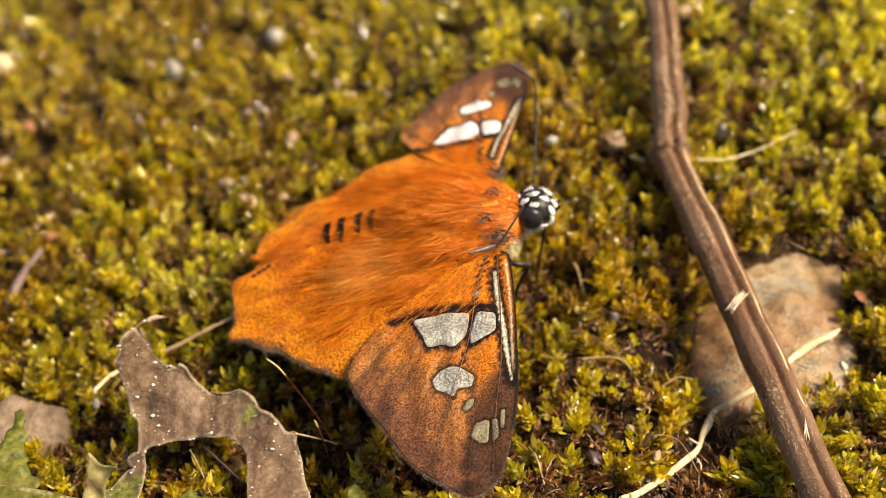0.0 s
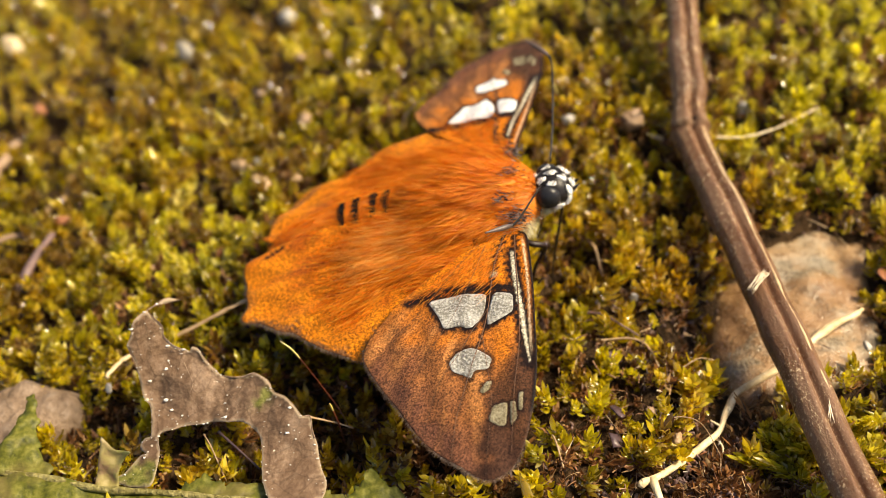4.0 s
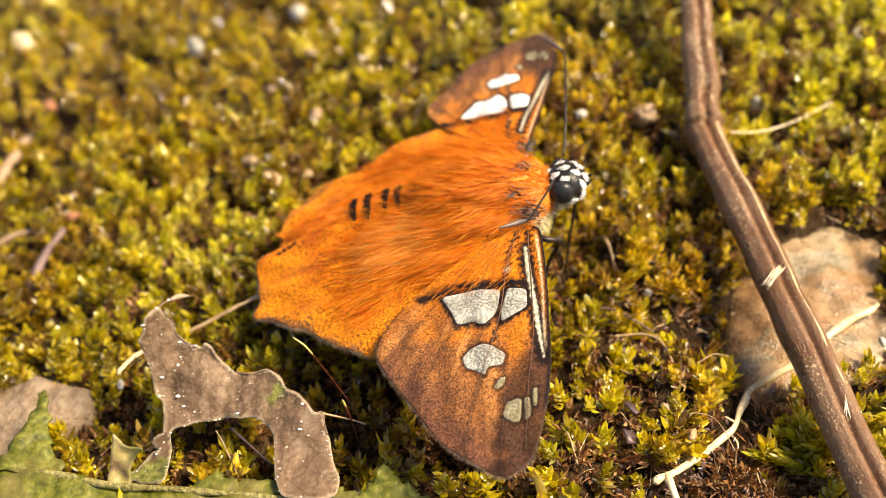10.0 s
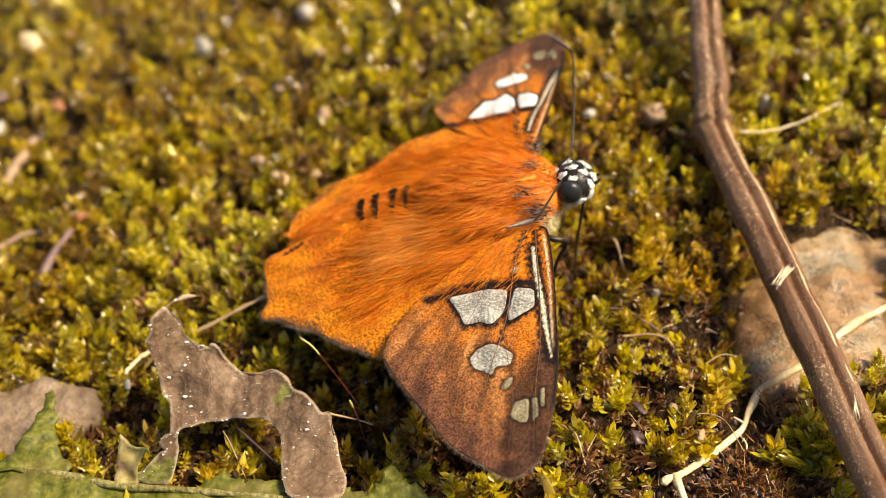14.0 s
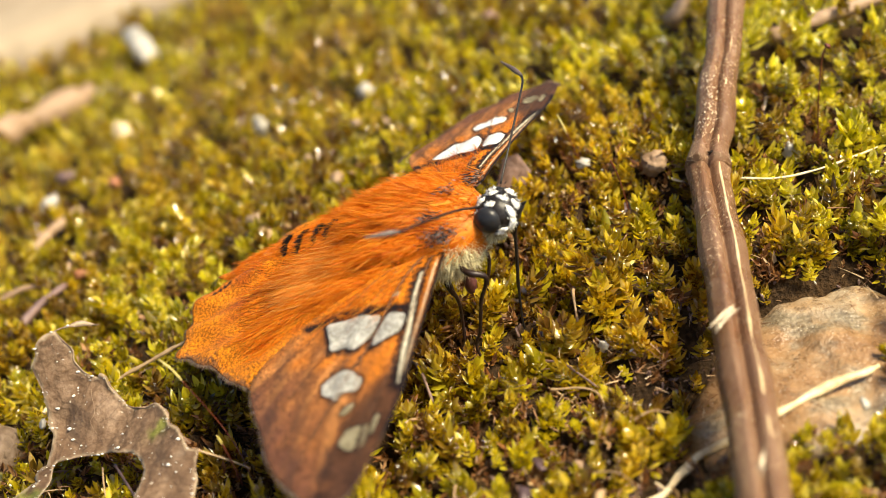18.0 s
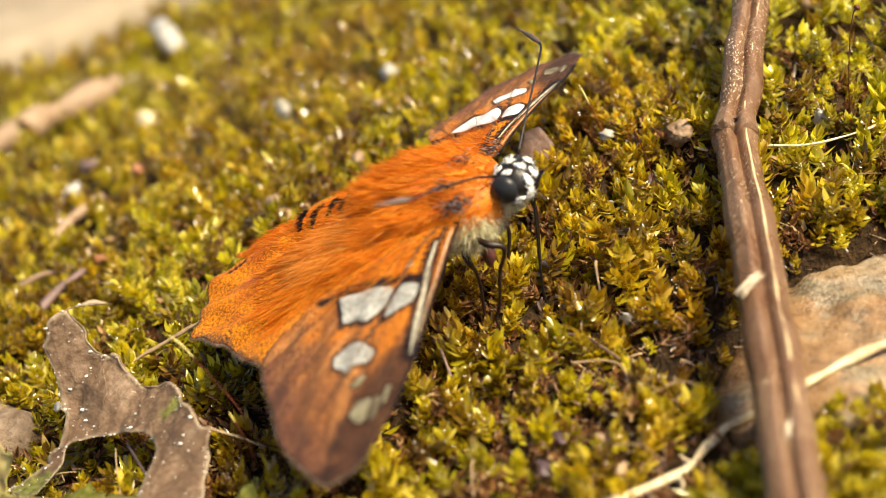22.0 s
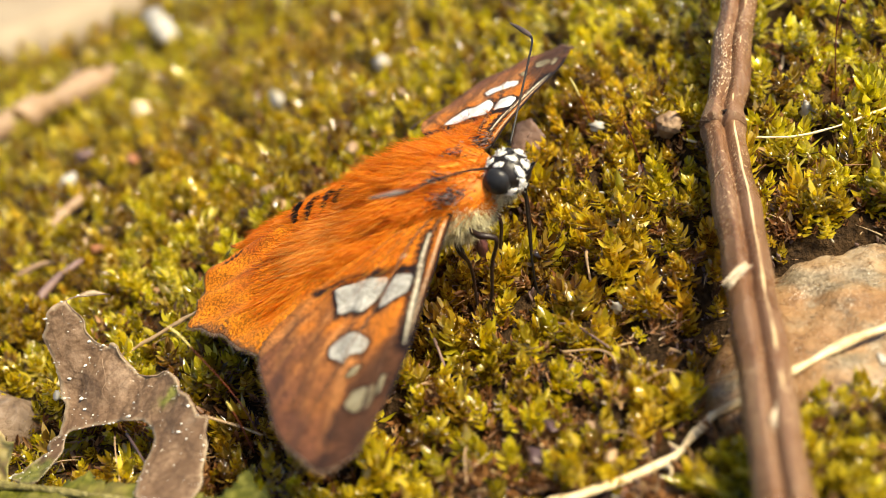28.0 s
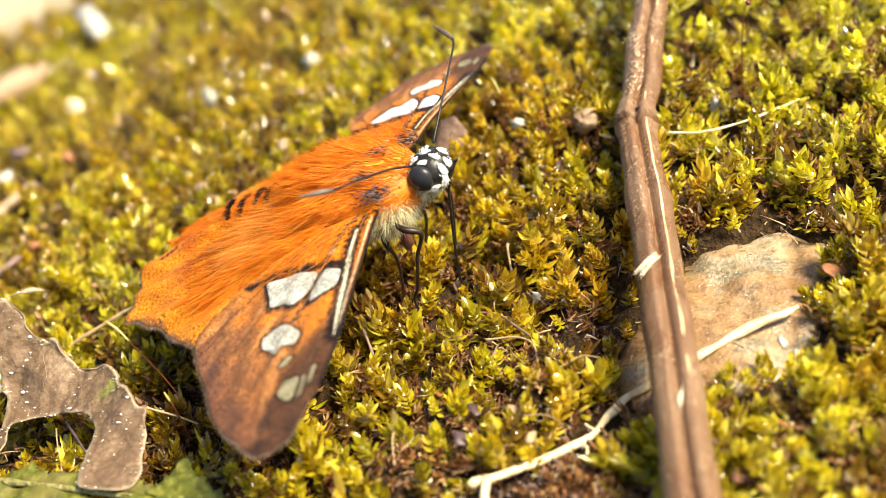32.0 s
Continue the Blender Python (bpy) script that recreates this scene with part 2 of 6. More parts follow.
def mix(nt, fac, a, b, how="MIX"):
    m = nt.nodes.new("ShaderNodeMix")
    m.data_type, m.blend_type = "RGBA", how
    for sock, v in ((m.inputs[0], fac), (m.inputs[6], a), (m.inputs[7], b)):
        if isinstance(v, (int, float)):
            sock.default_value = v
        elif isinstance(v, tuple):
            sock.default_value = (*v, 1)
        else:
            nt.links.new(v, sock)
    return m.outputs[2]


def bumped(nt, b, height, dist, strength=1.0):
    n = nt.nodes.new("ShaderNodeBump")
    n.inputs["Strength"].default_value = strength
    n.inputs["Distance"].default_value = dist * K
    nt.links.new(height, n.inputs["Height"])
    nt.links.new(n.outputs[0], b.inputs["Normal"])


def island(nt):
    return nt.nodes.new("ShaderNodeNewGeometry").outputs["Random Per Island"]


def lets_light(nt, b, colour, amount):
    """Thin tissue: part of the light goes through."""
    t = nt.nodes.new("ShaderNodeBsdfTranslucent")
    if isinstance(colour, tuple):
        t.inputs[0].default_value = (*colour, 1)
    else:
        nt.links.new(colour, t.inputs[0])
    s = nt.nodes.new("ShaderNodeMixShader")
    s.inputs[0].default_value = amount
    nt.links.new(b.outputs[0], s.inputs[1])
    nt.links.new(t.outputs[0], s.inputs[2])
    nt.links.new(s.outputs[0], nt.nodes["Material Output"].inputs[0])


def mat_plain(name, stops, per_mm, rough, bump=0.05, spec=0.4, detail=6, stretch=(1, 1, 1), through_colour=None, amount=0.3):
    m, nt, b = material(name, rough, spec=spec)
    v = coords(nt, stretch)
    a = grain(nt, per_mm, detail, v)
    c = grain(nt, per_mm * 0.17, 3, v)
    col = mix(nt, 0.45, ramp(nt, a, *stops), ramp(nt, c, *stops))
    nt.links.new(col, b.inputs["Base Color"])
    bumped(nt, b, a, bump)
    if through_colour:
        lets_light(nt, b, col, amount)
    return m


def mat_moss():
    m, nt, b = material("moss_leaf", 0.20, spec=1.0)
    b.inputs["Coat Weight"].default_value = 1.0
    b.inputs["Coat Roughness"].default_value = 0.14
    patch = grain(nt, 0.06, 3)
    tuft = grain(nt, 0.33, 2)
    isl = island(nt)
    green = ramp(nt, isl, (0.0, (0.11, 0.088, 0.004)), (0.4, (0.36, 0.285, 0.007)), (0.8, (0.59, 0.480, 0.018)), (0.95, (0.64, 0.55, 0.08)), (1.0, (0.72, 0.61, 0.27)))
    brown = ramp(nt, isl, (0.0, (0.14, 0.055, 0.006)), (0.5, (0.40, 0.24, 0.012)), (1.0, (0.64, 0.46, 0.06)))
    where = ramp(nt, patch, (0.47, (0, 0, 0)), (0.64, (1, 1, 1)))
    col = mix(nt, where, green, brown)
    col = mix(nt, ramp(nt, tuft, (0.52, (0, 0, 0)), (0.66, (0.65, 0.65, 0.65))), col, (0.58, 0.53, 0.03))
    col = mix(nt, ramp(nt, tuft, (0.34, (0.7, 0.7, 0.7)), (0.45, (0, 0, 0))), col, (0.17, 0.085, 0.008))
    kind = nt.nodes.new("ShaderNodeVertexColor")
    kind.layer_name = "kind"
    rgb = nt.nodes.new("ShaderNodeSeparateColor")
    nt.links.new(kind.outputs[0], rgb.inputs[0])
    lime = ramp(nt, isl, (0.0, (0.24, 0.22, 0.010)), (0.5, (0.54, 0.49, 0.025)), (1.0, (0.76, 0.70, 0.16)))
    col = mix(nt, rgb.outputs[0], col, lime)
    col = mix(nt, rgb.outputs[1], col, brown)
    old = ramp(nt, rgb.outputs[2], (0.0, (1, 1, 1)), (0.16, (0.75, 0.75, 0.75)), (0.22, (0, 0, 0)))
    col = mix(nt, old, col, ramp(nt, isl, (0.0, (0.09, 0.035, 0.008)), (0.5, (0.26, 0.13, 0.018)), (1.0, (0.50, 0.33, 0.08))))
    col = mix(nt, 1.0, col, ramp(nt, rgb.outputs[2], (0.22, (0.72, 0.72, 0.74)), (0.6, (1.05, 1.05, 1.05)), (1.0, (1.25, 1.25, 1.2))), "MULTIPLY")
    nt.links.new(col, b.inputs["Base Color"])
    bumped(nt, b, grain(nt, 5, 2), 0.05)
    lets_light(nt, b, mix(nt, 1.0, col, (1.5, 1.42, 0.6), "MULTIPLY"), 0.5)
    return m


def mat_painted(name, attr, rough, scale_mm, speck, spec=0.2, sheen=0.1, bump=0.02, passing=0.0):
    """Scaled insect skin: the pattern comes with the mesh, fine scales break it up."""
    m, nt, b = material(name, rough, spec=spec)
    a = nt.nodes.new("ShaderNodeVertexColor")
    a.layer_name = attr
    fine = grain(nt, scale_mm, 3)
    v = nt.nodes.new("ShaderNodeTexVoronoi")
    v.inputs["Scale"].default_value = scale_mm * 1400
    nt.links.new(coords(nt), v.inputs["Vector"])
    sc = nt.nodes.new("ShaderNodeSeparateColor")
    nt.links.new(v.outputs["Color"], sc.inputs[0])
    col = mix(nt, 1.0, a.outputs[0], ramp(nt, sc.outputs[0], (0.0, (1 - speck,) * 3), (0.6, (1, 1, 1)), (1.0, (1 + speck * 0.8,) * 3)), "MULTIPLY")
    col = mix(nt, 0.5, col, mix(nt, 1.0, col, ramp(nt, fine, (0.3, (0.55, 0.5, 0.45)), (0.7, (1.35, 1.3, 1.2))), "MULTIPLY"))
    nt.links.new(col, b.inputs["Base Color"])
    b.inputs["Sheen Weight"].default_value = sheen
    b.inputs["Sheen Roughness"].default_value = 0.4
    b.inputs["Sheen Tint"].default_value = (1.0, 0.75, 0.5, 1)
    bumped(nt, b, sc.outputs[1], bump)
    if passing:
        lets_light(nt, b, col, passing)
    return m


def mat_hair(name, dark, mid, light, rough=0.42):
    m, nt, b = material(name, rough * 0.85, spec=0.45)
    between = tuple(0.5 * p + 0.5 * q for p, q in zip(mid, light))
    col = ramp(nt, island(nt), (0.0, dark), (0.38, mid), (0.74, between), (1.0, light))
    clump = grain(nt, 0.36, 3)
    col = mix(nt, 1.0, col, ramp(nt, clump, (0.36, (0.86, 0.78, 0.68)), (0.60, (1.06, 1.10, 1.1))), "MULTIPLY")
    nt.links.new(col, b.inputs["Base Color"])
    lets_light(nt, b, col, 0.5)
    return m


def mat_dead_moss():
    m, nt, b = material("dead_moss_leaf", 0.45, spec=0.4)
    col = ramp(nt, island(nt), (0.0, (0.05, 0.018, 0.006)), (0.45, (0.17, 0.065, 0.018)), (0.8, (0.30, 0.14, 0.045)), (1.0, (0.50, 0.34, 0.16)))
    nt.links.new(col, b.inputs["Base Color"])
    lets_light(nt, b, col, 0.3)
    return m


MOSS = mat_moss()
DEAD_MOSS = mat_dead_moss()
SOIL = mat_plain("soil", [(0.3, (0.010, 0.006, 0.003)), (0.5, (0.040, 0.022, 0.009)), (0.62, (0.085, 0.048, 0.020)), (0.8, (0.15, 0.10, 0.05))], 2.2, 0.85, 1.2, 0.15, 9)
def mat_stone():
    m, nt, b = material("tan_stone", 0.36, spec=0.6)
    big, mid, fine, tiny = grain(nt, 0.13, 5), grain(nt, 0.8, 7, None, 0.65), grain(nt, 3.0, 4), grain(nt, 7.0, 2)
    col = ramp(nt, big, (0.32, (0.16, 0.082, 0.036)), (0.46, (0.26, 0.150, 0.069)), (0.58, (0.32, 0.21, 0.115)), (0.68, (0.34, 0.27, 0.19)))
    col = mix(nt, 0.75, col, mix(nt, 1.0, col, ramp(nt, mid, (0.34, (0.36, 0.31, 0.26)), (0.48, (0.88, 0.84, 0.78)), (0.64, (1.22, 1.20, 1.15))), "MULTIPLY"))
    crust = grain(nt, 0.22, 6, coords(nt, (1, 1.3, 1)), 0.6)
    col = mix(nt, ramp(nt, crust, (0.51, (0, 0, 0)), (0.63, (0.8, 0.8, 0.8))), col, ramp(nt, fine, (0.35, (0.07, 0.055, 0.035)), (0.65, (0.27, 0.23, 0.16))))
    col = mix(nt, ramp(nt, fine, (0.28, (0.75, 0.75, 0.75)), (0.34, (0, 0, 0))), col, (0.075, 0.045, 0.026))
    # tiny pale dots: the stone's white glints painted into its colour
    col = mix(nt, ramp(nt, tiny, (0.66, (0, 0, 0)), (0.72, (0.85, 0.85, 0.85))), col, (0.74, 0.66, 0.52))
    nt.links.new(col, b.inputs["Base Color"])
    nt.links.new(ramp(nt, mid, (0.3, (0.14, 0.14, 0.14)), (0.7, (0.48, 0.48, 0.48))), b.inputs["Roughness"])
    bumped(nt, b, mix(nt, 0.5, big, fine), 0.35)
    return m


STONE = mat_stone()
CREAM = mat_plain("cream_stone", [(0.3, (0.20, 0.145, 0.09)), (0.7, (0.34, 0.275, 0.19))], 0.1, 0.7, 0.3)
PALE_STONE = mat_plain("pale_stone", [(0.3, (0.07, 0.042, 0.022)), (0.46, (0.16, 0.105, 0.062)), (0.56, (0.22, 0.152, 0.098)), (0.7, (0.31, 0.235, 0.17))], 0.9, 0.6, 0.6)
GRAIN_WHITE = mat_plain("white_quartz", [(0.3, (0.22, 0.20, 0.17)), (0.7, (0.50, 0.47, 0.41))], 0.8, 0.35, 0.1)
GRAIN_TAN = mat_plain("tan_grain", [(0.3, (0.17, 0.10, 0.055)), (0.7, (0.38, 0.26, 0.16))], 1.0, 0.55, 0.2)
STRAW = mat_plain("straw", [(0.3, (0.22, 0.13, 0.06)), (0.7, (0.46, 0.32, 0.18))], 1.2, 0.5, 0.1, stretch=(1, 1, 1))
ROOT = mat_plain("pale_root", [(0.3, (0.34, 0.21, 0.09)), (0.5, (0.68, 0.54, 0.32)), (0.75, (0.84, 0.74, 0.54))], 0.9, 0.5, 0.2)
BARK_BIT = mat_plain("bark_bit", [(0.3, (0.13, 0.07, 0.048)), (0.7, (0.32, 0.20, 0.15))], 1.2, 0.6, 0.2)

# ---------------------------------------------------------------- ground
STONE_RIGHT = [(21.6, -14.8), (22.7, -9.6), (25.2, -3.4), (29.4, -0.7), (34.9, 0.5), (38.6, -2.3), (37.8, -7.2), (37.2, -11.7), (35.6, -16.7), (30.9, -19.5), (25.6, -19.4), (22.5, -18.2)]
STONE_LEFT = [(-47.0, -13.6), (-40.2, -13.1), (-37.0, -12.7), (-32.9, -14.0), (-32.2, -17.2), (-35.0, -18.9), (-36.4, -20.8), (-40.0, -23.0), (-46.0, -22.4)]

ROOT_LINE = [(13.9, -29.3), (17.4, -26.9), (20.8, -23.5), (22.2, -21.0), (23.5, -18.8), (25.2, -18.1), (28.7, -16.5), (35.8, -11.4)]
ROOT_LEVEL = [-1.6, -2.6, -3.6, -3.8, -3.9, -3.5, -2.4, -2.4]


def height(x, y):
    """The top of the moss over the ground's zero."""
    x, y = np.asarray(x, float), np.asarray(y, float)
    xs, ys = 60 * np.tanh(x / 60), 60 * np.tanh(y / 60)
    h = -0.3 + 0.045 * xs + 0.035 * ys - 0.0011 * xs**2 + 0.0014 * xs * ys - 0.0014 * ys**2
    h = h + 1.6 * np.exp(-((x - 14) ** 2 + (y - 14) ** 2) / 90) - 0.8 * np.exp(-((x - 7) ** 2 + (y + 8) ** 2) / 110) + 2.6 * np.exp(-((x - 24) ** 2 + (y - 33) ** 2) / 260)
    h = h - 2.2 * np.exp(-((x - 16.4) ** 2 + (y - 7.6) ** 2) / 3.5)
    h = h - 2.6 * np.exp(-(((x - 29.5) / 8) ** 2 + ((y + 10) / 9) ** 2)) - 2.0 * np.exp(-(((x - 22.5) / 3.5) ** 2 + ((y + 12.5) / 4.5) ** 2))
    h = h - 2.6 * np.exp(-(((x + 11) / 7.5) ** 2 + ((y + 20) / 4.5) ** 2))
    h = np.maximum(h, -12) + 0.6 * wave(x, y, 9.0, 11) + 0.75 * wave(x, y, 4.2, 12)
    # a shallow trough in which the root lies
    gap = edge_gap(np.stack([np.ravel(x), np.ravel(y)], 1), ROOT_LINE, False).reshape(np.shape(h))
    return np.minimum(h, np.interp(x, [p[0] for p in ROOT_LINE], ROOT_LEVEL) + 0.7 + 0.3 * np.maximum(gap - 1.0, 0) + 0.8 * np.maximum(gap - 4.0, 0))


def bare(x, y):
    """0 where moss grows, towards 1 where stone or open soil shows."""
    P = np.stack([np.ravel(x), np.ravel(y)], 1)
    out = np.zeros(len(P))
    for poly in (STONE_RIGHT, STONE_LEFT):
        g = edge_gap(P, poly)
        out = np.maximum(out, np.where(inside(P, poly), np.clip(0.35 + g / 1.4 + 0.6 * wave(P[:, 0], P[:, 1], 3.2, 44), 0, 1), 0))
    litter = np.exp(-(((P[:, 0] - 20.5) / 6) ** 2 + ((P[:, 1] + 30.0) / 3.4) ** 2)) * 1.0
    wet = np.exp(-(((P[:, 0] - 16.5) / 5.5) ** 2 + ((P[:, 1] + 13.0) / 2.4) ** 2)) * 1.0
    root = np.maximum(np.clip(1.9 - edge_gap(P, ROOT_LINE, False) / 0.8, 0, 1), np.clip(1.5 - edge_gap(P + np.array((0, 1.1)), ROOT_LINE, False) / 0.8, 0, 0.95))
    south = np.clip(2.3 - edge_gap(P + np.array((-0.4, 2.3)), ROOT_LINE, False) / 0.9, 0, 0.92)
    root = np.maximum(root, np.where((P[:, 0] > 19) & (P[:, 0] < 28), south, 0))
    root = np.maximum(root, np.clip(1.6 - edge_gap(P, [(15.0, -28.9), (15.3, -31.2), (15.9, -34.0)], False) / 0.8, 0, 1))
    return np.maximum(np.maximum(np.maximum(out, litter), wet), root).reshape(np.shape(x))


def soil_height(x, y):
    P = np.stack([np.ravel(x), np.ravel(y)], 1)
    sunk = np.zeros(len(P))
    for poly in (STONE_RIGHT, STONE_LEFT):
        sunk = np.maximum(sunk, np.where(inside(P, poly), np.clip(edge_gap(P, poly) / 1.5, 0, 1), 0))
    return height(x, y) - 1.9 + 0.5 * bare(x, y) - 3.0 * sunk.reshape(np.shape(x))


def make_ground():
    near = np.arange(-110, 111, 1.5)
    far = np.array([150, 250, 500, 1200, 4000, 20000, 200000, 2000000.0])
    axis = np.concatenate([-far[::-1], near, far])
    X, Y = np.meshgrid(axis, axis, indexing="ij")
    Z = soil_height(X, Y) + 0.35 * wave(X, Y, 2.2, 21)
    n = len(axis)
    i, j = np.meshgrid(np.arange(n - 1), np.arange(n - 1), indexing="ij")
    a = i * n + j
    ob = new("ground", mesh_of("ground", np.stack([X, Y, Z], -1).reshape(-1, 3), np.stack([a, a + n, a + n + 1, a + 1], -1).reshape(-1, 4), SOIL))
    tagged(ob, "dark damp soil under the moss, crumbly and uneven", "ground", kind="structure")


def moss_shoot(seed, leaves=27, coarse=False):
    """One shoot with pointed, hollowed leaves in a star round its stem; about 2 tall."""
    r = np.random.default_rng(seed)
    V, F = [], []
    for k in range(leaves):
        s = (k + 0.5) / leaves
        az = k * 2.4 + r.uniform(-0.35, 0.35)
        el = radians((22 if coarse else 10) + 60 * s**1.25 + r.uniform(-12, 12))
        ln = ((0.90 if coarse else 0.86) - 0.26 * s) * r.uniform(0.72, 1.2)
        wd = (0.165 if not coarse else 0.21) * r.uniform(0.75, 1.2)
        base = np.array([0, 0, 0.20 + (1.20 if coarse else 1.40) * s])
        out = np.array([math.cos(az), math.sin(az), 0])
        sd = np.array([-math.sin(az), math.cos(az), 0])
        d = out * math.cos(el) + np.array([0, 0, math.sin(el)])
        nn = np.cross(d, sd)
        bend = np.array([0, 0, r.uniform(-0.30, 0.34)]) - out * r.uniform(-0.15, 0.20)
        m1, m2 = base + d * ln * 0.36, base + (d + bend * 0.4) * ln * 0.70
        tip = base + (d + bend) * ln
        hollow = nn * wd * r.uniform(0.35, 0.75)
        n = len(V)
        if coarse:
            V += [base, m1 + sd * wd - hollow * 0.6, m1 - sd * wd - hollow * 0.6, m1 + nn * 0.03, tip]
            F += [(n, n + 3, n + 1), (n, n + 2, n + 3), (n + 1, n + 3, n + 4), (n + 3, n + 2, n + 4)]
        else:
            V += [base, m1 + sd * wd - hollow, m1, m1 - sd * wd - hollow, m2 + sd * wd * 0.78 - hollow * 0.8, m2, m2 - sd * wd * 0.78 - hollow * 0.8, tip]
            F += [(n, n + 2, n + 1), (n, n + 3, n + 2), (n + 1, n + 2, n + 4), (n + 2, n + 5, n + 4), (n + 2, n + 3, n + 5), (n + 3, n + 6, n + 5), (n + 4, n + 5, n + 7), (n + 5, n + 6, n + 7)]
    return np.array(V), np.array(F)


def scatter(points, protos, scale, lean, seed, z):
    """Copies of the shoots joined into one mesh."""
    r = np.random.default_rng(seed)
    which = r.integers(0, len(protos), len(points))
    Vs, Fs, Ts, n = [], [], [], 0
    tone = r.uniform(0, 1, len(points))
    for k, (pv, pf) in enumerate(protos):
        idx = np.where(which == k)[0]
        m = len(idx)
        a, s = r.uniform(0, 6.283, m), scale[idx]
        tx, ty = r.normal(0, lean, m), r.normal(0, lean, m)
        c, sn = np.cos(a)[:, None], np.sin(a)[:, None]
        x = (pv[:, 0] * c - pv[:, 1] * sn) * s[:, None]
        y = (pv[:, 0] * sn + pv[:, 1] * c) * s[:, None]
        zz = pv[:, 2] * s[:, None]
        P = np.stack([x + zz * tx[:, None], y + zz * ty[:, None], zz - 0.3 * (x * tx[:, None] + y * ty[:, None])], -1)
        P[:, :, :2] += points[idx][:, None]
        P[:, :, 2] += z[idx][:, None]
        Vs.append(P.reshape(-1, 3))
        Ts.append(np.repeat(tone[idx], len(pv)))
        Fs.append((pf[None] + (np.arange(m) * len(pv))[:, None, None] + n).reshape(-1, 3))
        n += m * len(pv)
    return np.concatenate(Vs), np.concatenate(Fs), np.concatenate(Ts)


# fresh lime green moss, in part sunlight painted into it, and rusty moss
LIME_LIT_SPOTS = [(36, 18, 13, 14), (-24, 4, 9, 7), (50, 40, 20, 20), (24, 32, 9, 9), (34, -26, 6, 6), (26, -24, 4, 5), (64, 20, 16, 16), (-60, 50, 24, 18), (7, 34, 9, 8)]
# the spots under the hindwing also put its shade into the brown
RUST_SHADE_SPOTS = [(17, -7, 6, 5), (-10, -21, 9, 5), (-9, -20, 7, 4), (9, 6, 7, 7), (23, -24, 7, 4), (14, 22, 9, 8), (-30, 28, 12, 9), (-40, 48, 22, 14), (-70, 30, 20, 14)]


def make_moss():
    fine = [moss_shoot(s) for s in range(40, 50)]
    coarse = [moss_shoot(s, 12, True) for s in range(50, 56)]
    for name, (x0, x1, y0, y1), step, size, label in (
            ("moss", (-46, 52, -40, 26), 1.38, 1.30, "dense olive and yellow-green moss with pointed leaves, brown in places"),
            ("far_moss", (-140, 75, 26, 150), 1.7, 1.6, "low yellow-olive moss cushions running back over the mound"),
            ("side_moss", (-140, -46, -40, 26), 1.7, 1.6, "patchy brown-green moss over damp soil")):
        r = np.random.default_rng(len(name))
        gx, gy = np.meshgrid(np.arange(x0, x1, step), np.arange(y0, y1, step * 0.87), indexing="ij")
        P = np.stack([gx.ravel(), gy.ravel()], 1) + r.uniform(-0.5, 0.5, (gx.size, 2)) * step
        thin = np.clip(0.05 + 0.20 * wave(P[:, 0], P[:, 1], 7, 31) - 0.40 * wave(P[:, 0], P[:, 1], 4.2, 12), 0, 0.6)
        thin = thin + 0.20 * np.clip((-12 - P[:, 1]) / 8, 0, 1) * np.clip((22 - P[:, 0]) / 4, 0.2, 1)
        thin = thin + 0.16 * np.exp(-(((P[:, 0] - 10) / 8) ** 2 + ((P[:, 1] + 21) / 6) ** 2))
        P = P[r.uniform(0, 1, len(P)) > np.maximum(thin, bare(P[:, 0], P[:, 1]) * 1.02)]
        if name == "far_moss":
            P = P[P[:, 1] < 92 + 0.70 * (P[:, 0] + 72) + 2 * wave(P[:, 0], P[:, 1], 14, 5)]
        s = size * r.uniform(0.62, 1.35, len(P)) * (1 + 0.25 * wave(P[:, 0], P[:, 1], 6, 32))
        z = height(P[:, 0], P[:, 1]) - 1.85 + 0.45 * r.normal(0, 1, len(P)).clip(-1.6, 1.2)
        V, F, T = scatter(P, fine if name == "moss" else coarse, s, 0.28, 9 + len(name), z)
        ob = new(name, mesh_of(name, V, F, MOSS))
        x, y = V[:, 0], V[:, 1]
        uneven = 0.35 * wave(x, y, 5.0, 46)
        lime = sum(np.exp(-(((x - cx) / rx) ** 2 + ((y - cy) / ry) ** 2)) for cx, cy, rx, ry in LIME_LIT_SPOTS)
        rust = sum(np.exp(-(((x - cx) / rx) ** 2 + ((y - cy) / ry) ** 2)) for cx, cy, rx, ry in RUST_SHADE_SPOTS)
        paint(ob, "kind", np.stack([np.clip(0.78 * lime + 1.0 * (lime > 0.15) * uneven, 0, 1.0), np.clip(0.55 * rust + 1.2 * (rust > 0.15) * uneven, 0, 0.7), T], 1))
        tagged(ob, label, "moss", kind="stuff")


def make_dead_moss():
    """Brown dead shoots in the gaps and over the open soil."""
    protos = [moss_shoot(s, 10, True) for s in range(60, 65)]
    r = np.random.default_rng(5)
    P = np.concatenate([np.stack([r.uniform(-34, 44, 4600), r.uniform(-36, 24, 4600)], 1), np.stack([r.normal(20.5, 4.5, 800), r.normal(-29.0, 2.4, 800)], 1)])
    P = P[~(inside(P, STONE_RIGHT) | inside(P, STONE_LEFT)) & (bare(P[:, 0], P[:, 1]) < 0.95) & (edge_gap(P, ROOT_LINE, False) > 1.5)]
    s = 0.74 * r.uniform(0.5, 1.35, len(P))
    V, F, _ = scatter(P, protos, s, 0.6, 3, height(P[:, 0], P[:, 1]) - 1.75)
    tagged(new("dead_moss", mesh_of("dead_moss", V, F, DEAD_MOSS)), "rust-brown dead moss between the living shoots", "moss", kind="stuff")


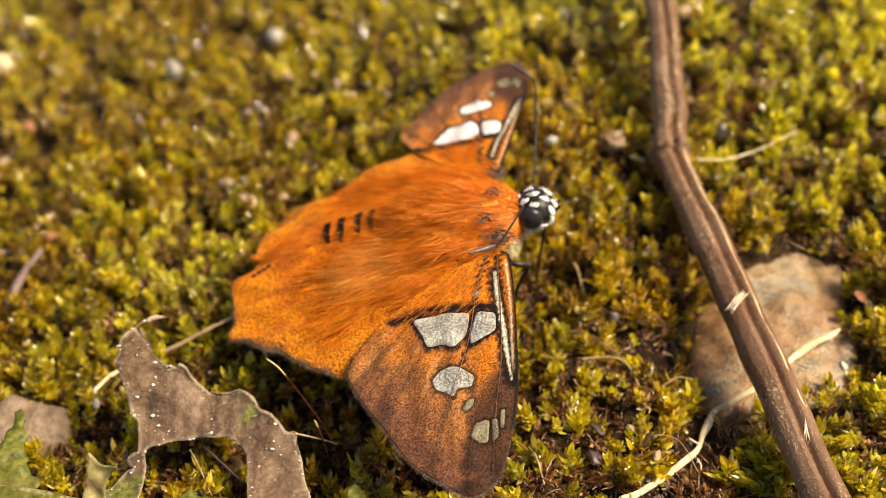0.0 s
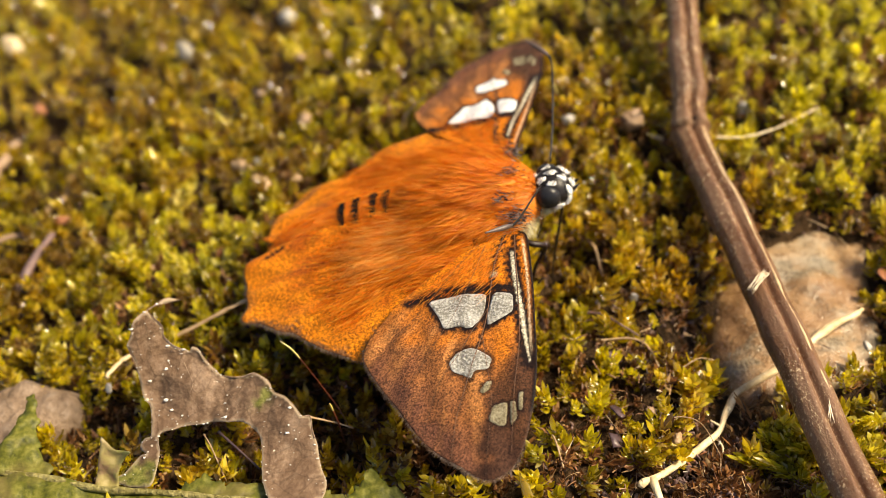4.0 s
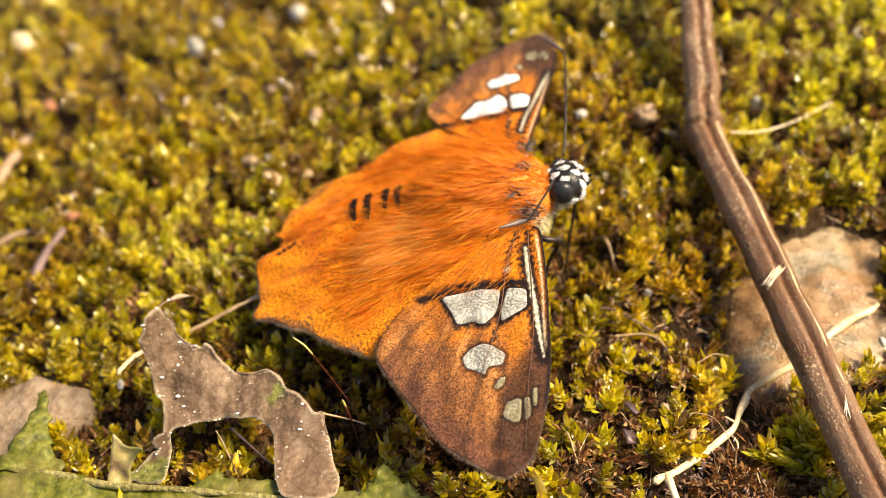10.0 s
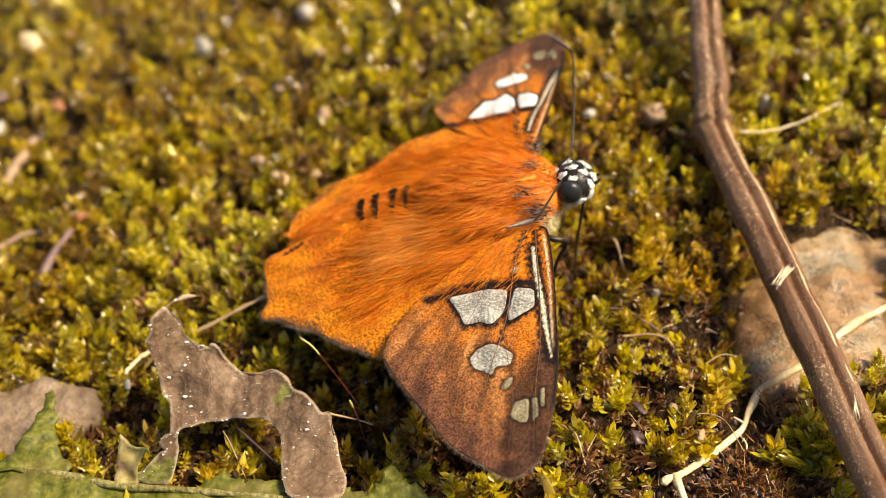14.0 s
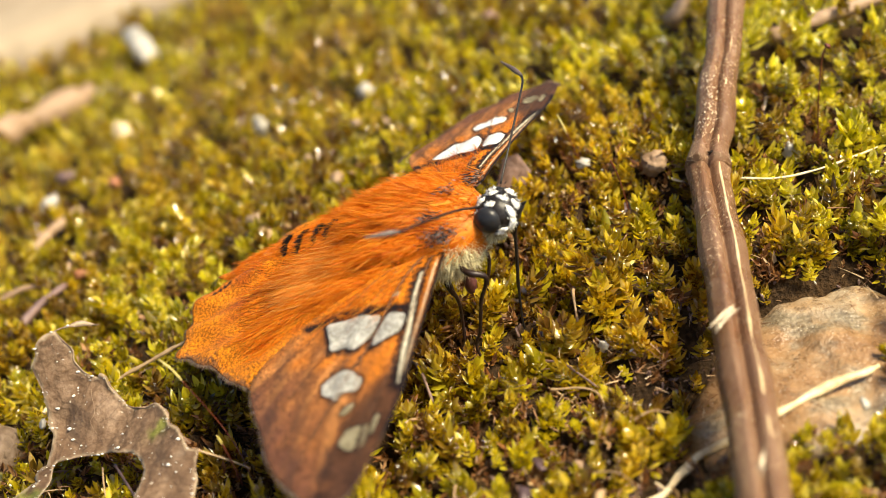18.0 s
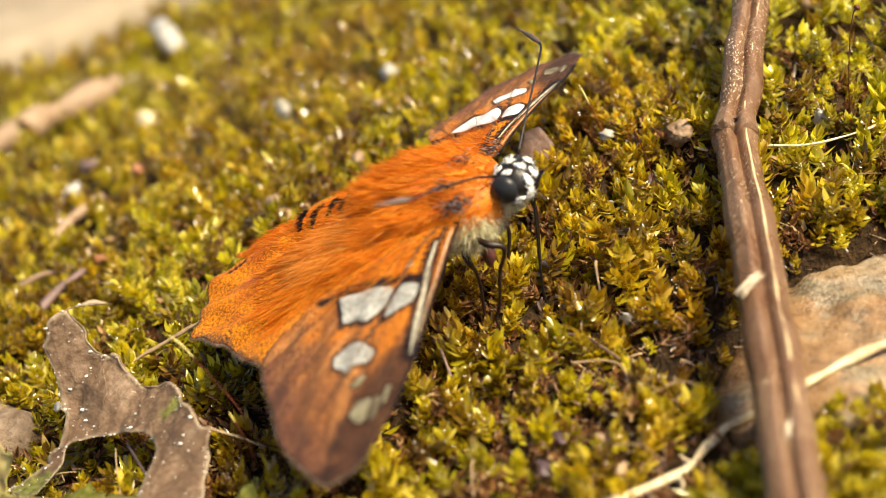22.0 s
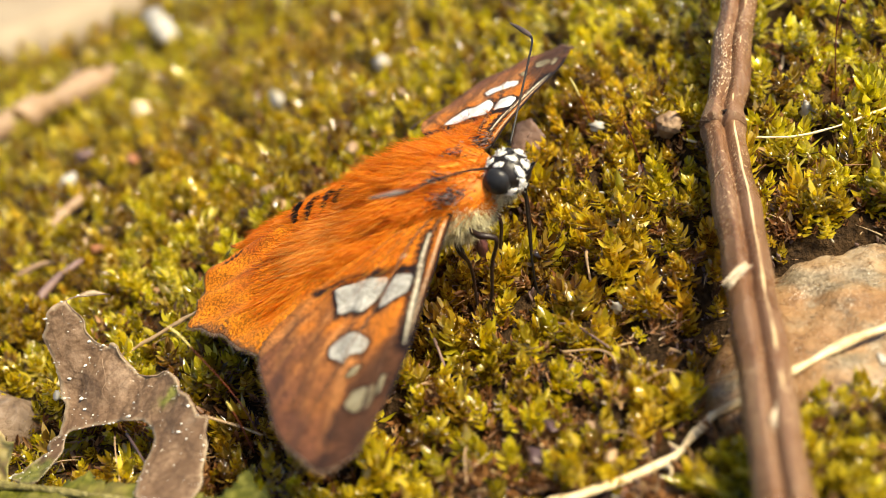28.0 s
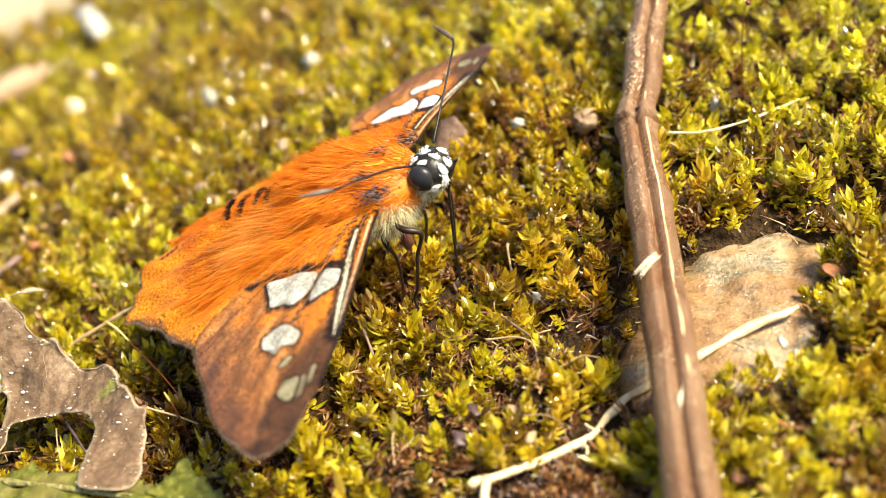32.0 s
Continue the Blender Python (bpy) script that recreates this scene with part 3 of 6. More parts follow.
def make_leafy_moss():
    """Larger shoots with broad leaves that lie over the stone's edge."""
    protos = [moss_shoot(s, 40) for s in range(70, 74)]
    r = np.random.default_rng(31)
    P = np.concatenate([np.stack([r.normal(cx, sx, n), r.normal(cy, sy, n)], 1) for cx, cy, sx, sy, n in ((40.6, -13.0, 1.0, 1.9, 34), (39.4, -19.5, 1.2, 1.0, 16), (27.2, -26.2, 1.2, 1.3, 30), (32.0, -27.0, 2.0, 2.2, 26))])
    P = P[edge_gap(P, ROOT_LINE, False) > 2.6]
    V, F, T = scatter(P, protos, r.uniform(1.05, 1.45, len(P)), 0.7, 32, height(P[:, 0], P[:, 1]) - 1.6)
    ob = new("leafy_moss", mesh_of("leafy_moss", V, F, MOSS))
    paint(ob, "kind", np.stack([0.35 + 0 * T, 0 * T, 0.35 + 0.6 * T], 1))
    tagged(ob, "larger leafy moss shoots leaning over the stone's edge", "moss", kind="stuff")


def make_debris():
    """Thin dry slivers and leaf threads lying in the moss."""
    m, nt, b = material("dry_sliver", 0.5, spec=0.4)
    col = ramp(nt, island(nt), (0.0, (0.05, 0.022, 0.012)), (0.35, (0.16, 0.07, 0.03)), (0.7, (0.34, 0.19, 0.09)), (0.92, (0.50, 0.36, 0.20)), (1.0, (0.72, 0.60, 0.42)))
    nt.links.new(col, b.inputs["Base Color"])
    r = np.random.default_rng(41)
    n = 1500
    P = np.concatenate([np.stack([r.uniform(-34, 44, n), r.uniform(-33, 24, n)], 1), np.stack([r.normal(17, 6, 500), r.normal(-14, 6, 500)], 1), np.stack([r.normal(23, 7, 400), r.normal(-28, 2.6, 400)], 1)])
    P = P[edge_gap(P, ROOT_LINE, False) > 1.2]
    z = height(P[:, 0], P[:, 1]) + r.uniform(-1.3, 0.05, len(P))
    a = r.uniform(0, 6.283, len(P))
    d = np.stack([np.cos(a), np.sin(a), r.normal(0.1, 0.45, len(P))], 1)
    V, F = strands(np.column_stack([P, z]), d, r.uniform(0.35, 1.7, len(P)) ** 1.3, r.uniform(0.025, 0.09, len(P))[:, None], 0.25, 3, 42, 0.1)
    tagged(new("dry_slivers", mesh_of("dry_slivers", V, F, m)), "brown and tan dry slivers scattered through the moss", "litter", kind="stuff")


def make_stone(name, poly, top, label, mat, depth=4.0, step=0.7, lean=0.0):
    ol = ring_line(poly, 90)
    V2, F = sheet(ol, step)
    g = edge_gap(V2, ol)
    x, y = V2.T
    z = top + 0.7 * (1 - np.exp(-g / 2.2)) - 0.7 + 0.3 * wave(x, y, 6, 3) + 0.14 * wave(x, y, 2.2, 4) + 0.03 * wave(x, y, 0.9, 5) - 0.8 * np.exp(-g / 0.6)
    z = z + lean * np.minimum(x - 26.5, 0)
    V = np.stack([x, y, z], 1)
    c = np.array([*np.mean(poly, 0), top - depth])
    VF = thick(V, F, np.array([0, 0, 1.0]), depth)
    solo(name, VF, mat, c, label, "stone")


make_ground()
make_moss()
make_dead_moss()
make_leafy_moss()
make_debris()
make_stone("stone", STONE_RIGHT, -2.9, "smooth tan stone half sunk in the moss, speckled and damp", STONE, lean=0.24)
make_stone("stone", STONE_LEFT, -1.6, "small flat pinkish-tan stone beside the withered leaf", PALE_STONE)
CREAM_POLY = [(-150, 40), (-112, 66), (-93, 78), (-83, 84.5), (-71, 95), (-50, 112), (-40, 150), (-120, 170), (-170, 120)]
make_stone("stone", CREAM_POLY, -7.0, "large smooth cream stone slab beyond the moss", CREAM, 8.0, 3.0)


# ---------------------------------------------------------------- twig
def mat_twig():
    m, nt, b = material("twig_bark", 0.3, spec=0.42)
    fib = grain(nt, 2.2, 5, coords(nt, (1, 0.09, 0.5)))
    blot = grain(nt, 0.20, 5)
    col = ramp(nt, fib, (0.25, (0.085, 0.034, 0.013)), (0.5, (0.145, 0.066, 0.029)), (0.75, (0.215, 0.113, 0.058)))
    col = mix(nt, ramp(nt, blot, (0.42, (0, 0, 0)), (0.66, (0.7, 0.7, 0.7))), col, (0.195, 0.105, 0.058))
    # pale flecks: bark pores, together with glints of the glossy bark painted in
    fl = grain(nt, 4.6, 5, coords(nt, (1, 0.75, 1)), 0.72)
    fleck_area = grain(nt, 0.35, 3, coords(nt, (1, 0.3, 1)))
    col = mix(nt, mix(nt, 1.0, ramp(nt, fl, (0.56, (0, 0, 0)), (0.64, (0.95, 0.95, 0.95))), ramp(nt, fleck_area, (0.40, (0, 0, 0)), (0.55, (1, 1, 1))), "MULTIPLY"), col, (0.66, 0.50, 0.30))
    nt.links.new(col, b.inputs["Base Color"])
    nt.links.new(ramp(nt, blot, (0.35, (0.16, 0.16, 0.16)), (0.65, (0.38, 0.38, 0.38))), b.inputs["Roughness"])
    bumped(nt, b, mix(nt, 0.6, fib, fl), 0.24)
    return m


def make_twig():
    TW = mat_twig()
    PALE = mat_plain("twig_scar", [(0.3, (0.55, 0.42, 0.26)), (0.7, (0.86, 0.76, 0.58))], 2.0, 0.6, 0.15)
    t = thing("twig", (26, -12, -1), "brown dry twig with a long groove, kinked at a node", "twig")

    def lobes(flip):
        def shape(a, s):
            q = np.pi - a if flip else a

            def near(c, w):
                return np.exp(-((np.angle(np.exp(1j * (q - c)))) / w) ** 2)
            r = 1.0 + 0.06 * np.cos(2 * q) + 0.006 * np.sin(11 * q - 1.2 * s) + 0.004 * np.sin(19 * q + 4 * s)
            return r - 0.46 * near(1.72 + 0.08 * np.sin(5 * s), 0.25) + 0.06 * near(1.30, 0.25) + 0.06 * near(2.14, 0.25)
        return shape

    def wob(P, amp, seed):
        s = np.linspace(0, 1, len(P)) * 40
        return P + amp * np.stack([wave(s, 0 * s, 9, seed), 0 * s, wave(s, 0 * s, 9, seed + 1)], 1)

    low = wob(spline([(23.3, 7.3, 3.4), (24.5, -1.0, 2.9), (26.2, -12.0, 2.3), (27.6, -21.5, 1.7), (29.3, -33.0, 0.9), (32.0, -52.0, 0.2)], 110), 0.10, 2)
    rl = 1.62 + 0.09 * wave(np.linspace(0, 40, 110), 0, 7, 5) + 0.16 * np.exp(-np.linspace(0, 30, 110) / 1.2)
    part("lower_stem", tube(low, rl, 72, lobes(False)), TW, t)
    up = wob(spline([(23.35, 7.1, 4.1), (23.8, 13.0, 6.1), (24.4, 21.5, 9.0), (25.2, 34.0, 13.0), (26.0, 47.0, 16.5)], 80), 0.08, 7)
    ru = 1.50 + 0.07 * wave(np.linspace(0, 30, 80), 0, 6, 8) + 0.2 * np.exp(-np.linspace(0, 30, 80) / 1.0)
    part("upper_stem", tube(up, ru, 72, lobes(True)), TW, t)
    # frayed scar where the bark is torn, and the ridge with its shine painted pale
    r = np.random.default_rng(3)
    for (a, b), n, wd in ((((26.35, -12.9, 4.32), (25.1, -14.3, 3.47)), 10, 0.72), (((28.75, -26.4, 2.85), (28.45, -27.8, 2.8)), 3, 0.7)):
        for k in range(n):
            p = np.array(a) + r.normal(0, 0.14, 3)
            q = np.array(b) + r.normal(0, 0.20, 3)
            m = (p + q) / 2 + np.array([0, 0, 0.12]) + r.normal(0, 0.06, 3)
            part("bark_splinter", tube(spline([p, m, q], 7), wd * np.array([0.02, 0.05, 0.08, 0.08, 0.07, 0.04, 0.01]), 5), PALE, t, "pale splinter of torn bark")
    for k in range(70):
        s0 = r.uniform(0, 1) ** 1.5
        c = np.array((23.35 + 0.3 * s0, 14.6 - 5.5 * s0, 8.25 - 1.9 * s0)) + r.normal(0, 1, 3) * np.array((0.30, 0.5, 0.05))
        q = c + np.array((r.normal(0, 0.12), r.uniform(0.04, 0.26), 0.05))
        part("bark_splinter", tube(spline([c, (c + q) / 2 + np.array([0, 0, 0.08]), q], 5), r.uniform(0.25, 0.75) * np.array([0.02, 0.06, 0.08, 0.06, 0.01]), 5), PALE, t, "pale splinter of torn bark")
    # near-black lumps that paint the shade in the node's broken cavity
    NODE_SHADE = mat_plain("twig_node_shade", [(0.3, (0.006, 0.004, 0.003)), (0.7, (0.02, 0.012, 0.008))], 3, 0.7, 0.1)
    for c, ax3 in (((22.9, 7.35, 5.25), (0.34, 0.24, 0.22)), ((23.9, 7.15, 5.35), (0.42, 0.16, 0.2))):
        part("node_shade", ball(c, ax3, 14, 9, 0.25, 3), NODE_SHADE, t, "dark lump painted as the shade of the node's hollow")
    # pale strip that paints the sun's shine along the bark's ridge
    RIDGE_SHINE = mat_plain("ridge_shine", [(0.3, (0.30, 0.18, 0.08)), (0.55, (0.62, 0.46, 0.25)), (0.75, (0.78, 0.64, 0.42))], 1.6, 0.3, 0.12, 0.7)
    for line, rad, k0, k1 in ((low, rl, 2, 74), (up, ru, 3, 40)):
        k = np.arange(k0, k1)
        nrm = np.array((0.60, 0.05, 0.80))
        P = line[k] + (rad[k] * 0.985)[:, None] * nrm / np.linalg.norm(nrm)
        part("shine_ridge", tube(P, 0.095 * (1 + 0.5 * wave(k * 0.8, 0, 5, k0)), 6), RIDGE_SHINE, t, "thin pale ridge along the bark, painted as its shine")


make_twig()


# ---------------------------------------------------------------- roots and straws
def fibre(name, pts, radius, mat, label, category, n=40, branches=(), rest=True):
    P = spline(pts, n)
    s = np.linspace(0, 1, n) * 30
    P = P + radius * 0.38 * np.stack([wave(s, 0, 5, 3), wave(s, 0, 4, 4), 0.5 * wave(s, 0, 4, 5)], 1)
    if rest:
        P[:, 2] = np.maximum(P[:, 2], soil_height(P[:, 0], P[:, 1]) + 0.9 * radius)
    r = radius * (1 + 0.20 * wave(s, 0, 4, 6))
    r[:2] *= 0.75
    r[-2:] *= 0.6
    t = thing(name, tuple(np.mean(pts, 0)), label, category)
    part("stem", tube(P, r, 12), mat, t)
    for pts2, r2 in branches:
        part("side_branch", tube(spline(pts2, 12), r2 * np.linspace(1.1, 0.6, 12), 8), mat, t)
    return t


fibre("root", [(13.7, -29.2, -1.55), (15.0, -28.9, -1.7), (17.4, -26.9, -2.6), (20.8, -23.5, -3.5), (22.2, -21.0, -3.7), (23.3, -19.0, -3.75), (25.2, -18.1, -3.4), (28.7, -16.5, -2.4), (30.7, -14.6, -2.4), (32.9, -13.0, -2.4), (35.7, -11.3, -2.5)],
      0.31, ROOT, "pale cream bent root with a short fork, lying under the twig", "root", 90,
      branches=[([(15.0, -28.9, -1.7), (15.3, -31.2, -1.5), (15.9, -34.0, -1.8)], 0.33), ([(20.8, -23.6, -3.5), (21.2, -24.8, -3.3), (21.1, -25.6, -3.3)], 0.09), ([(21.4, -22.4, -3.6), (20.7, -22.0, -3.3)], 0.10)])
fibre("rootlet", [(19.6, 9.3, 2.2), (22.0, 8.2, 2.0), (25.4, 7.8, 2.4), (29.0, 8.0, 2.0), (32.5, 9.4, 1.9), (36.5, 12.0, 1.8)], 0.09, ROOT, "thin pale rootlet passing beneath the twig", "root", 50)
fibre("dry_grass", [(-26.0, -10.5, -1.7), (-25.4, -10.4, -1.4), (-22.2, -9.6, -0.3), (-19.0, -8.9, 0.9), (-16.5, -8.3, 1.7)], 0.17, STRAW, "pale thin grass stem under the hindwing", "grass stem", 30)
fibre("dry_grass", [(-29.9, -14.2, -1.2), (-28.2, -12.3, -0.9), (-25.0, -11.4, -0.9)], 0.2, ROOT, "short pale curved stem beside the withered leaf", "grass stem", 24)


# ---------------------------------------------------------------- butterfly
def make_butterfly():
    bug = thing("butterfly", (-2, -6, -2.5), "bright orange hairy butterfly resting with open wings on moss", "butterfly")
    ORANGE, DEEP, BROWN, DARK = np.array((0.74, 0.22, 0.010)), np.array((0.50, 0.115, 0.008)), np.array((0.29, 0.112, 0.036)), np.array((0.014, 0.007, 0.006))
    CREAM_C, GOLD = np.array((0.80, 0.74, 0.56)), np.array((0.72, 0.30, 0.03))
    SCALES = mat_painted("wing_scales", "pattern", 0.55, 8.0, 0.75, spec=0.16, sheen=0.0, bump=0.07, passing=0.18)
    FUR = mat_hair("orange_fur", (0.72, 0.185, 0.004), (0.85, 0.265, 0.007), (0.97, 0.50, 0.06))
    FACE = mat_hair("cream_fur", (0.24, 0.18, 0.09), (0.82, 0.72, 0.46), (0.93, 0.88, 0.68))
    BLACK = mat_plain("black_skin", [(0.3, (0.006, 0.005, 0.005)), (0.7, (0.018, 0.014, 0.012))], 4, 0.38, 0.03, 0.3)
    LEG = mat_plain("leg_skin", [(0.3, (0.006, 0.004, 0.004)), (0.7, (0.030, 0.014, 0.010))], 4, 0.38, 0.03, 0.3)
    EYE = mat_plain("eye_skin", [(0.4, (0.013, 0.013, 0.015)), (0.6, (0.020, 0.020, 0.022))], 12, 0.33, 0.004, 0.25)
    WHITE = mat_plain("white_scales", [(0.3, (0.72, 0.70, 0.64)), (0.7, (0.88, 0.87, 0.83))], 6, 0.6, 0.04)
    # far wing's windows: PANE whitened, with the sky's glare put in its colour
    GLARE_PANE = mat_plain("glare_wing_window", [(0.36, (0.62, 0.61, 0.58)), (0.60, (0.95, 0.95, 0.93))], 6.5, 0.3, 0.12, 0.8, through_colour=True, amount=0.15)
    PANE = mat_plain("wing_window", [(0.38, (0.16, 0.14, 0.10)), (0.50, (0.34, 0.32, 0.25)), (0.62, (0.80, 0.78, 0.70))], 5.0, 0.26, 0.3, 1.0, through_colour=True, amount=0.3)
    DULL_PANE = mat_plain("dull_wing_window", [(0.36, (0.10, 0.075, 0.03)), (0.48, (0.27, 0.22, 0.11)), (0.60, (0.52, 0.46, 0.30))], 6.5, 0.4, 0.3, 0.6, through_colour=True, amount=0.3)
    mat_tuft = mat_hair("grey_tuft", (0.02, 0.015, 0.015), (0.10, 0.08, 0.09), (0.66, 0.60, 0.58))
    PANE.node_tree.nodes["Principled BSDF"].inputs["Sheen Weight"].default_value = 0.55
    PANE.node_tree.nodes["Principled BSDF"].inputs["Sheen Roughness"].default_value = 0.55
    VEIN = mat_plain("wing_vein", [(0.3, (0.05, 0.022, 0.010)), (0.7, (0.20, 0.085, 0.032))], 3, 0.5, 0.02)
    CLUB = mat_plain("antenna_club", [(0.3, (0.05, 0.035, 0.03)), (0.7, (0.14, 0.10, 0.085))], 5, 0.4, 0.02)

    # the forewing's plan: u from the base to the tip, v towards the leading edge
    FW = [(0.0, -0.6), (-0.2, 0.3), (0.5, 1.0), (2.8, 1.6), (6.1, 2.2), (9.3, 2.6), (12.4, 2.95), (14.4, 3.05), (17.2, 2.95), (19.8, 2.6), (21.5, 1.9), (22.6, 0.7), (22.5, -0.6), (21.7, -1.9), (20.6, -3.7), (19.0, -5.6), (16.5, -7.6), (14.2, -9.5), (12.0, -11.1), (10.4, -11.5), (7.0, -9.6), (3.7, -6.2), (1.3, -3.2)]
    WIN = {
        "a": [(6.7, -6.5), (6.4, -4.8), (6.3, -3.4), (6.4, -1.55), (8.0, -1.55), (8.9, -1.8), (9.8, -2.5), (9.3, -3.6), (9.5, -4.8), (8.4, -5.3)],
        "b": [(6.4, -1.0), (6.6, 0.6), (8.3, 0.8), (8.9, 0.1), (9.5, -1.2), (8.6, -1.35)],
        "c": [(12.7, -4.0), (11.8, -3.5), (11.5, -2.5), (11.7, -1.7), (12.5, -0.5), (13.5, -0.7), (13.6, -1.8), (14.3, -2.0), (13.8, -2.8), (13.5, -3.6)],
        "d": [(14.6, -0.75), (14.5, -0.35), (15.2, -0.4), (15.7, -0.9), (15.4, -1.2)],
        "e": [(17.9, -0.3), (16.7, -0.1), (16.4, 0.7), (16.5, 1.05), (18.3, 1.05), (18.4, 0.5)],
        "f": [(16.4, 1.2), (16.4, 1.65), (17.8, 1.9), (18.4, 1.4)],
        "g": [(15.7, 1.85), (15.6, 2.2), (17.2, 2.25), (17.2, 1.9)]}
    VEINS = [[(0.2, -0.9), (4.0, -1.25), (7.8, -1.3), (10.9, -1.6), (13.8, -2.2), (17.4, -2.8), (21.2, -2.9)],
             [(1.4, -2.3), (6.2, -3.4), (9.5, -4.7), (12.9, -6.4), (16.2, -7.9)],
             [(0.4, 0.0), (6.0, 0.9), (11.0, 1.5), (15.5, 1.5), (20.6, 1.6)],
             [(10.4, -1.5), (13.0, -0.9), (16.4, -0.2), (22.3, -0.2)],
             [(7.8, -1.3), (11.4, -3.0), (14.6, -4.6), (18.9, -5.5)],
             [(1.2, -3.0), (5.4, -5.6), (9.4, -8.4), (12.2, -10.9)]]

    def fw_colour(P):
        n = len(P)
        u, v = P.T
        nz = wave(u, v, 2.2, 61)
        fine = wave(u, v, 0.5, 62)
        t = np.clip((u - 7.0 - 0.28 * v + 1.2 * nz) / 6.0, 0, 1)[:, None]
        col = ORANGE * (1 - t) + BROWN * t
        fan, out = np.arctan2(v + 1.0, u + 3.0), np.hypot(v + 1.0, u + 3.0)
        lit = np.clip((wave(fan * 30, out * 0.16, 2.6, 63) + 0.3 * wave(u, v, 0.9, 64)) * 1.1, 0, 1)[:, None] * t * 0.75
        col = col * (1 - lit) + np.array((0.60, 0.25, 0.075)) * lit
        edge = np.clip((4.2 + 0.6 * nz - edge_gap(P, spline(FW[10:18], 40), False)) / 3.4, 0, 1)[:, None] * 0.80
        col = col * (1 - edge) + np.array((0.115, 0.050, 0.036)) * edge
        # the dark leading part beyond the first windows
        d = np.clip((v + 0.6 - 0.10 * (14 - u) + 0.5 * nz) / 1.0, 0, 1) * np.clip((u - 10.0 + 0.8 * fine) / 2.0, 0, 1)
        orange_cell = np.exp(-(((u - 11.2) / 1.9) ** 2 + ((v - 0.2) / 0.75) ** 2))
        d = np.clip(d - 1.2 * orange_cell, 0, 1)[:, None] * 0.85
        col = col * (1 - d) + np.array((0.055, 0.026, 0.016)) * d
        col = col * (1 - orange_cell[:, None] * 0.8) + ORANGE * orange_cell[:, None] * 0.8
        line = np.zeros(n)
        line = np.maximum(line, np.clip(1.5 - edge_gap(P, spline([(6.6, -8.2), (6.1, -6.4), (5.8, -3.4), (6.1, 0.9)], 20), False) / 0.52 + 0.25 * fine, 0, 1))
        for k, w in WIN.items():
            g = edge_gap(P, w)
            line = np.maximum(line, np.clip(1.45 - g / (0.40 if k in "ab" else 0.26 if k == "c" else 0.20) + 0.3 * fine, 0, 1) * (1.0 if k in "ab" else 0.8))
        for k, vn in enumerate(VEINS):
            g = edge_gap(P, spline(vn, 30), False)
            line = np.maximum(line, np.clip(1.5 - g / ((0.19 if k == 0 else 0.15) + (0.22 if k in (0, 2) else 0.10) * np.exp(-(u / 4.5) ** 2)) + 0.6 * fine, 0, 1) * np.where(u < (12.0 if k == 0 else 9.0 if k == 2 else 0.0), 0.95, 0.42 if k in (0, 2, 3) else 0.30 * np.clip((u - 4.0) / 3.0, 0, 1)))
        # leading edge: black, with a cream streak and a gold streak
        le = edge_gap(P, spline(FW[1:9], 50), False)
        line = np.maximum(line, np.clip(1.6 - le / 0.24, 0, 1))
        s1 = edge_gap(P, spline([(2.3, 0.05), (4.8, 0.55), (8.1, 1.35), (11.3, 2.05), (13.1, 2.5)], 30), False)
        line = np.maximum(line, np.clip(1.7 - s1 / 0.56 + 0.3 * fine, 0, 1) * (u < 14))
        col = col * (1 - line[:, None]) + DARK * line[:, None]
        gold = np.clip(1.4 - np.abs(le - 0.42) / 0.09 + 0.2 * fine, 0, 1) * np.clip((u - 0.6) / 1.0, 0, 1) * np.clip((12.5 - u) / 2.0, 0, 1)
        col = col * (1 - gold[:, None]) + (0.35 * GOLD + 0.65 * CREAM_C) * gold[:, None]
        cr = np.clip(1.8 - s1 / (0.125 * np.clip(1.15 - ((u - 7.0) / 6.2) ** 2, 0.02, 1)) + 0.35 * fine, 0, 1) * np.clip((u - 2.0) / 0.5, 0, 1)
        col = col * (1 - cr[:, None]) + CREAM_C * cr[:, None]
        pale = np.clip(1.2 - np.hypot(u - 4.6, v + 1.2) / 0.35, 0, 1)[:, None]
        return col * (1 - pale) + CREAM_C * 0.8 * pale

    def fw_rise(P):
        u, v = P.T
        return 0.10 * np.sin(2.2 * (v - 0.25 * u)) * np.clip(u / 8, 0, 1) * 0.8 - 0.0035 * (u - 11) ** 2 + 0.35 - 0.5 * np.exp(-np.clip(u, 0, 30) / 1.2) + 0.018 * (v + 4) ** 2 * -0.35

    def wing(name, outline, place, colour, rise, step, label, n_edge=260):
        ol = ring_line(outline, n_edge)
        V2, F = sheet(ol, step)
        V, N = place(V2, rise(V2))
        if np.cross(V[F[0, 1]] - V[F[0, 0]], V[F[0, 2]] - V[F[0, 0]]) @ N < 0:
            F = F[:, ::-1]
        ob = part(name, thick(V, F, N, 0.07), SCALES, bug, label)
        c = colour(V2)
        paint(ob, "pattern", np.concatenate([c, c * 0.9 + 0.03]))
        return ob

    def placer(o, X, Y, N):
        o, X, Y, N = (np.array(a, float) for a in (o, X, Y, N))
        N = N / np.linalg.norm(N)
        return lambda P, h: (o + P[:, :1] * X + P[:, 1:] * Y + np.asarray(h)[:, None] * N, N)

    near = placer((5.73, -12.04, 10.48), (-0.1562, -0.969, -0.1914), (0.9479, -0.2016, 0.2467), (-0.2777, -0.1429, 0.95))
    fX, fY = np.array((0.105, 0.815, -0.062)), np.array((0.937, -0.061, 0.229)) * 0.95
    far = placer((5.79, 0.49, 8.92), fX, fY, np.cross(fY, fX))
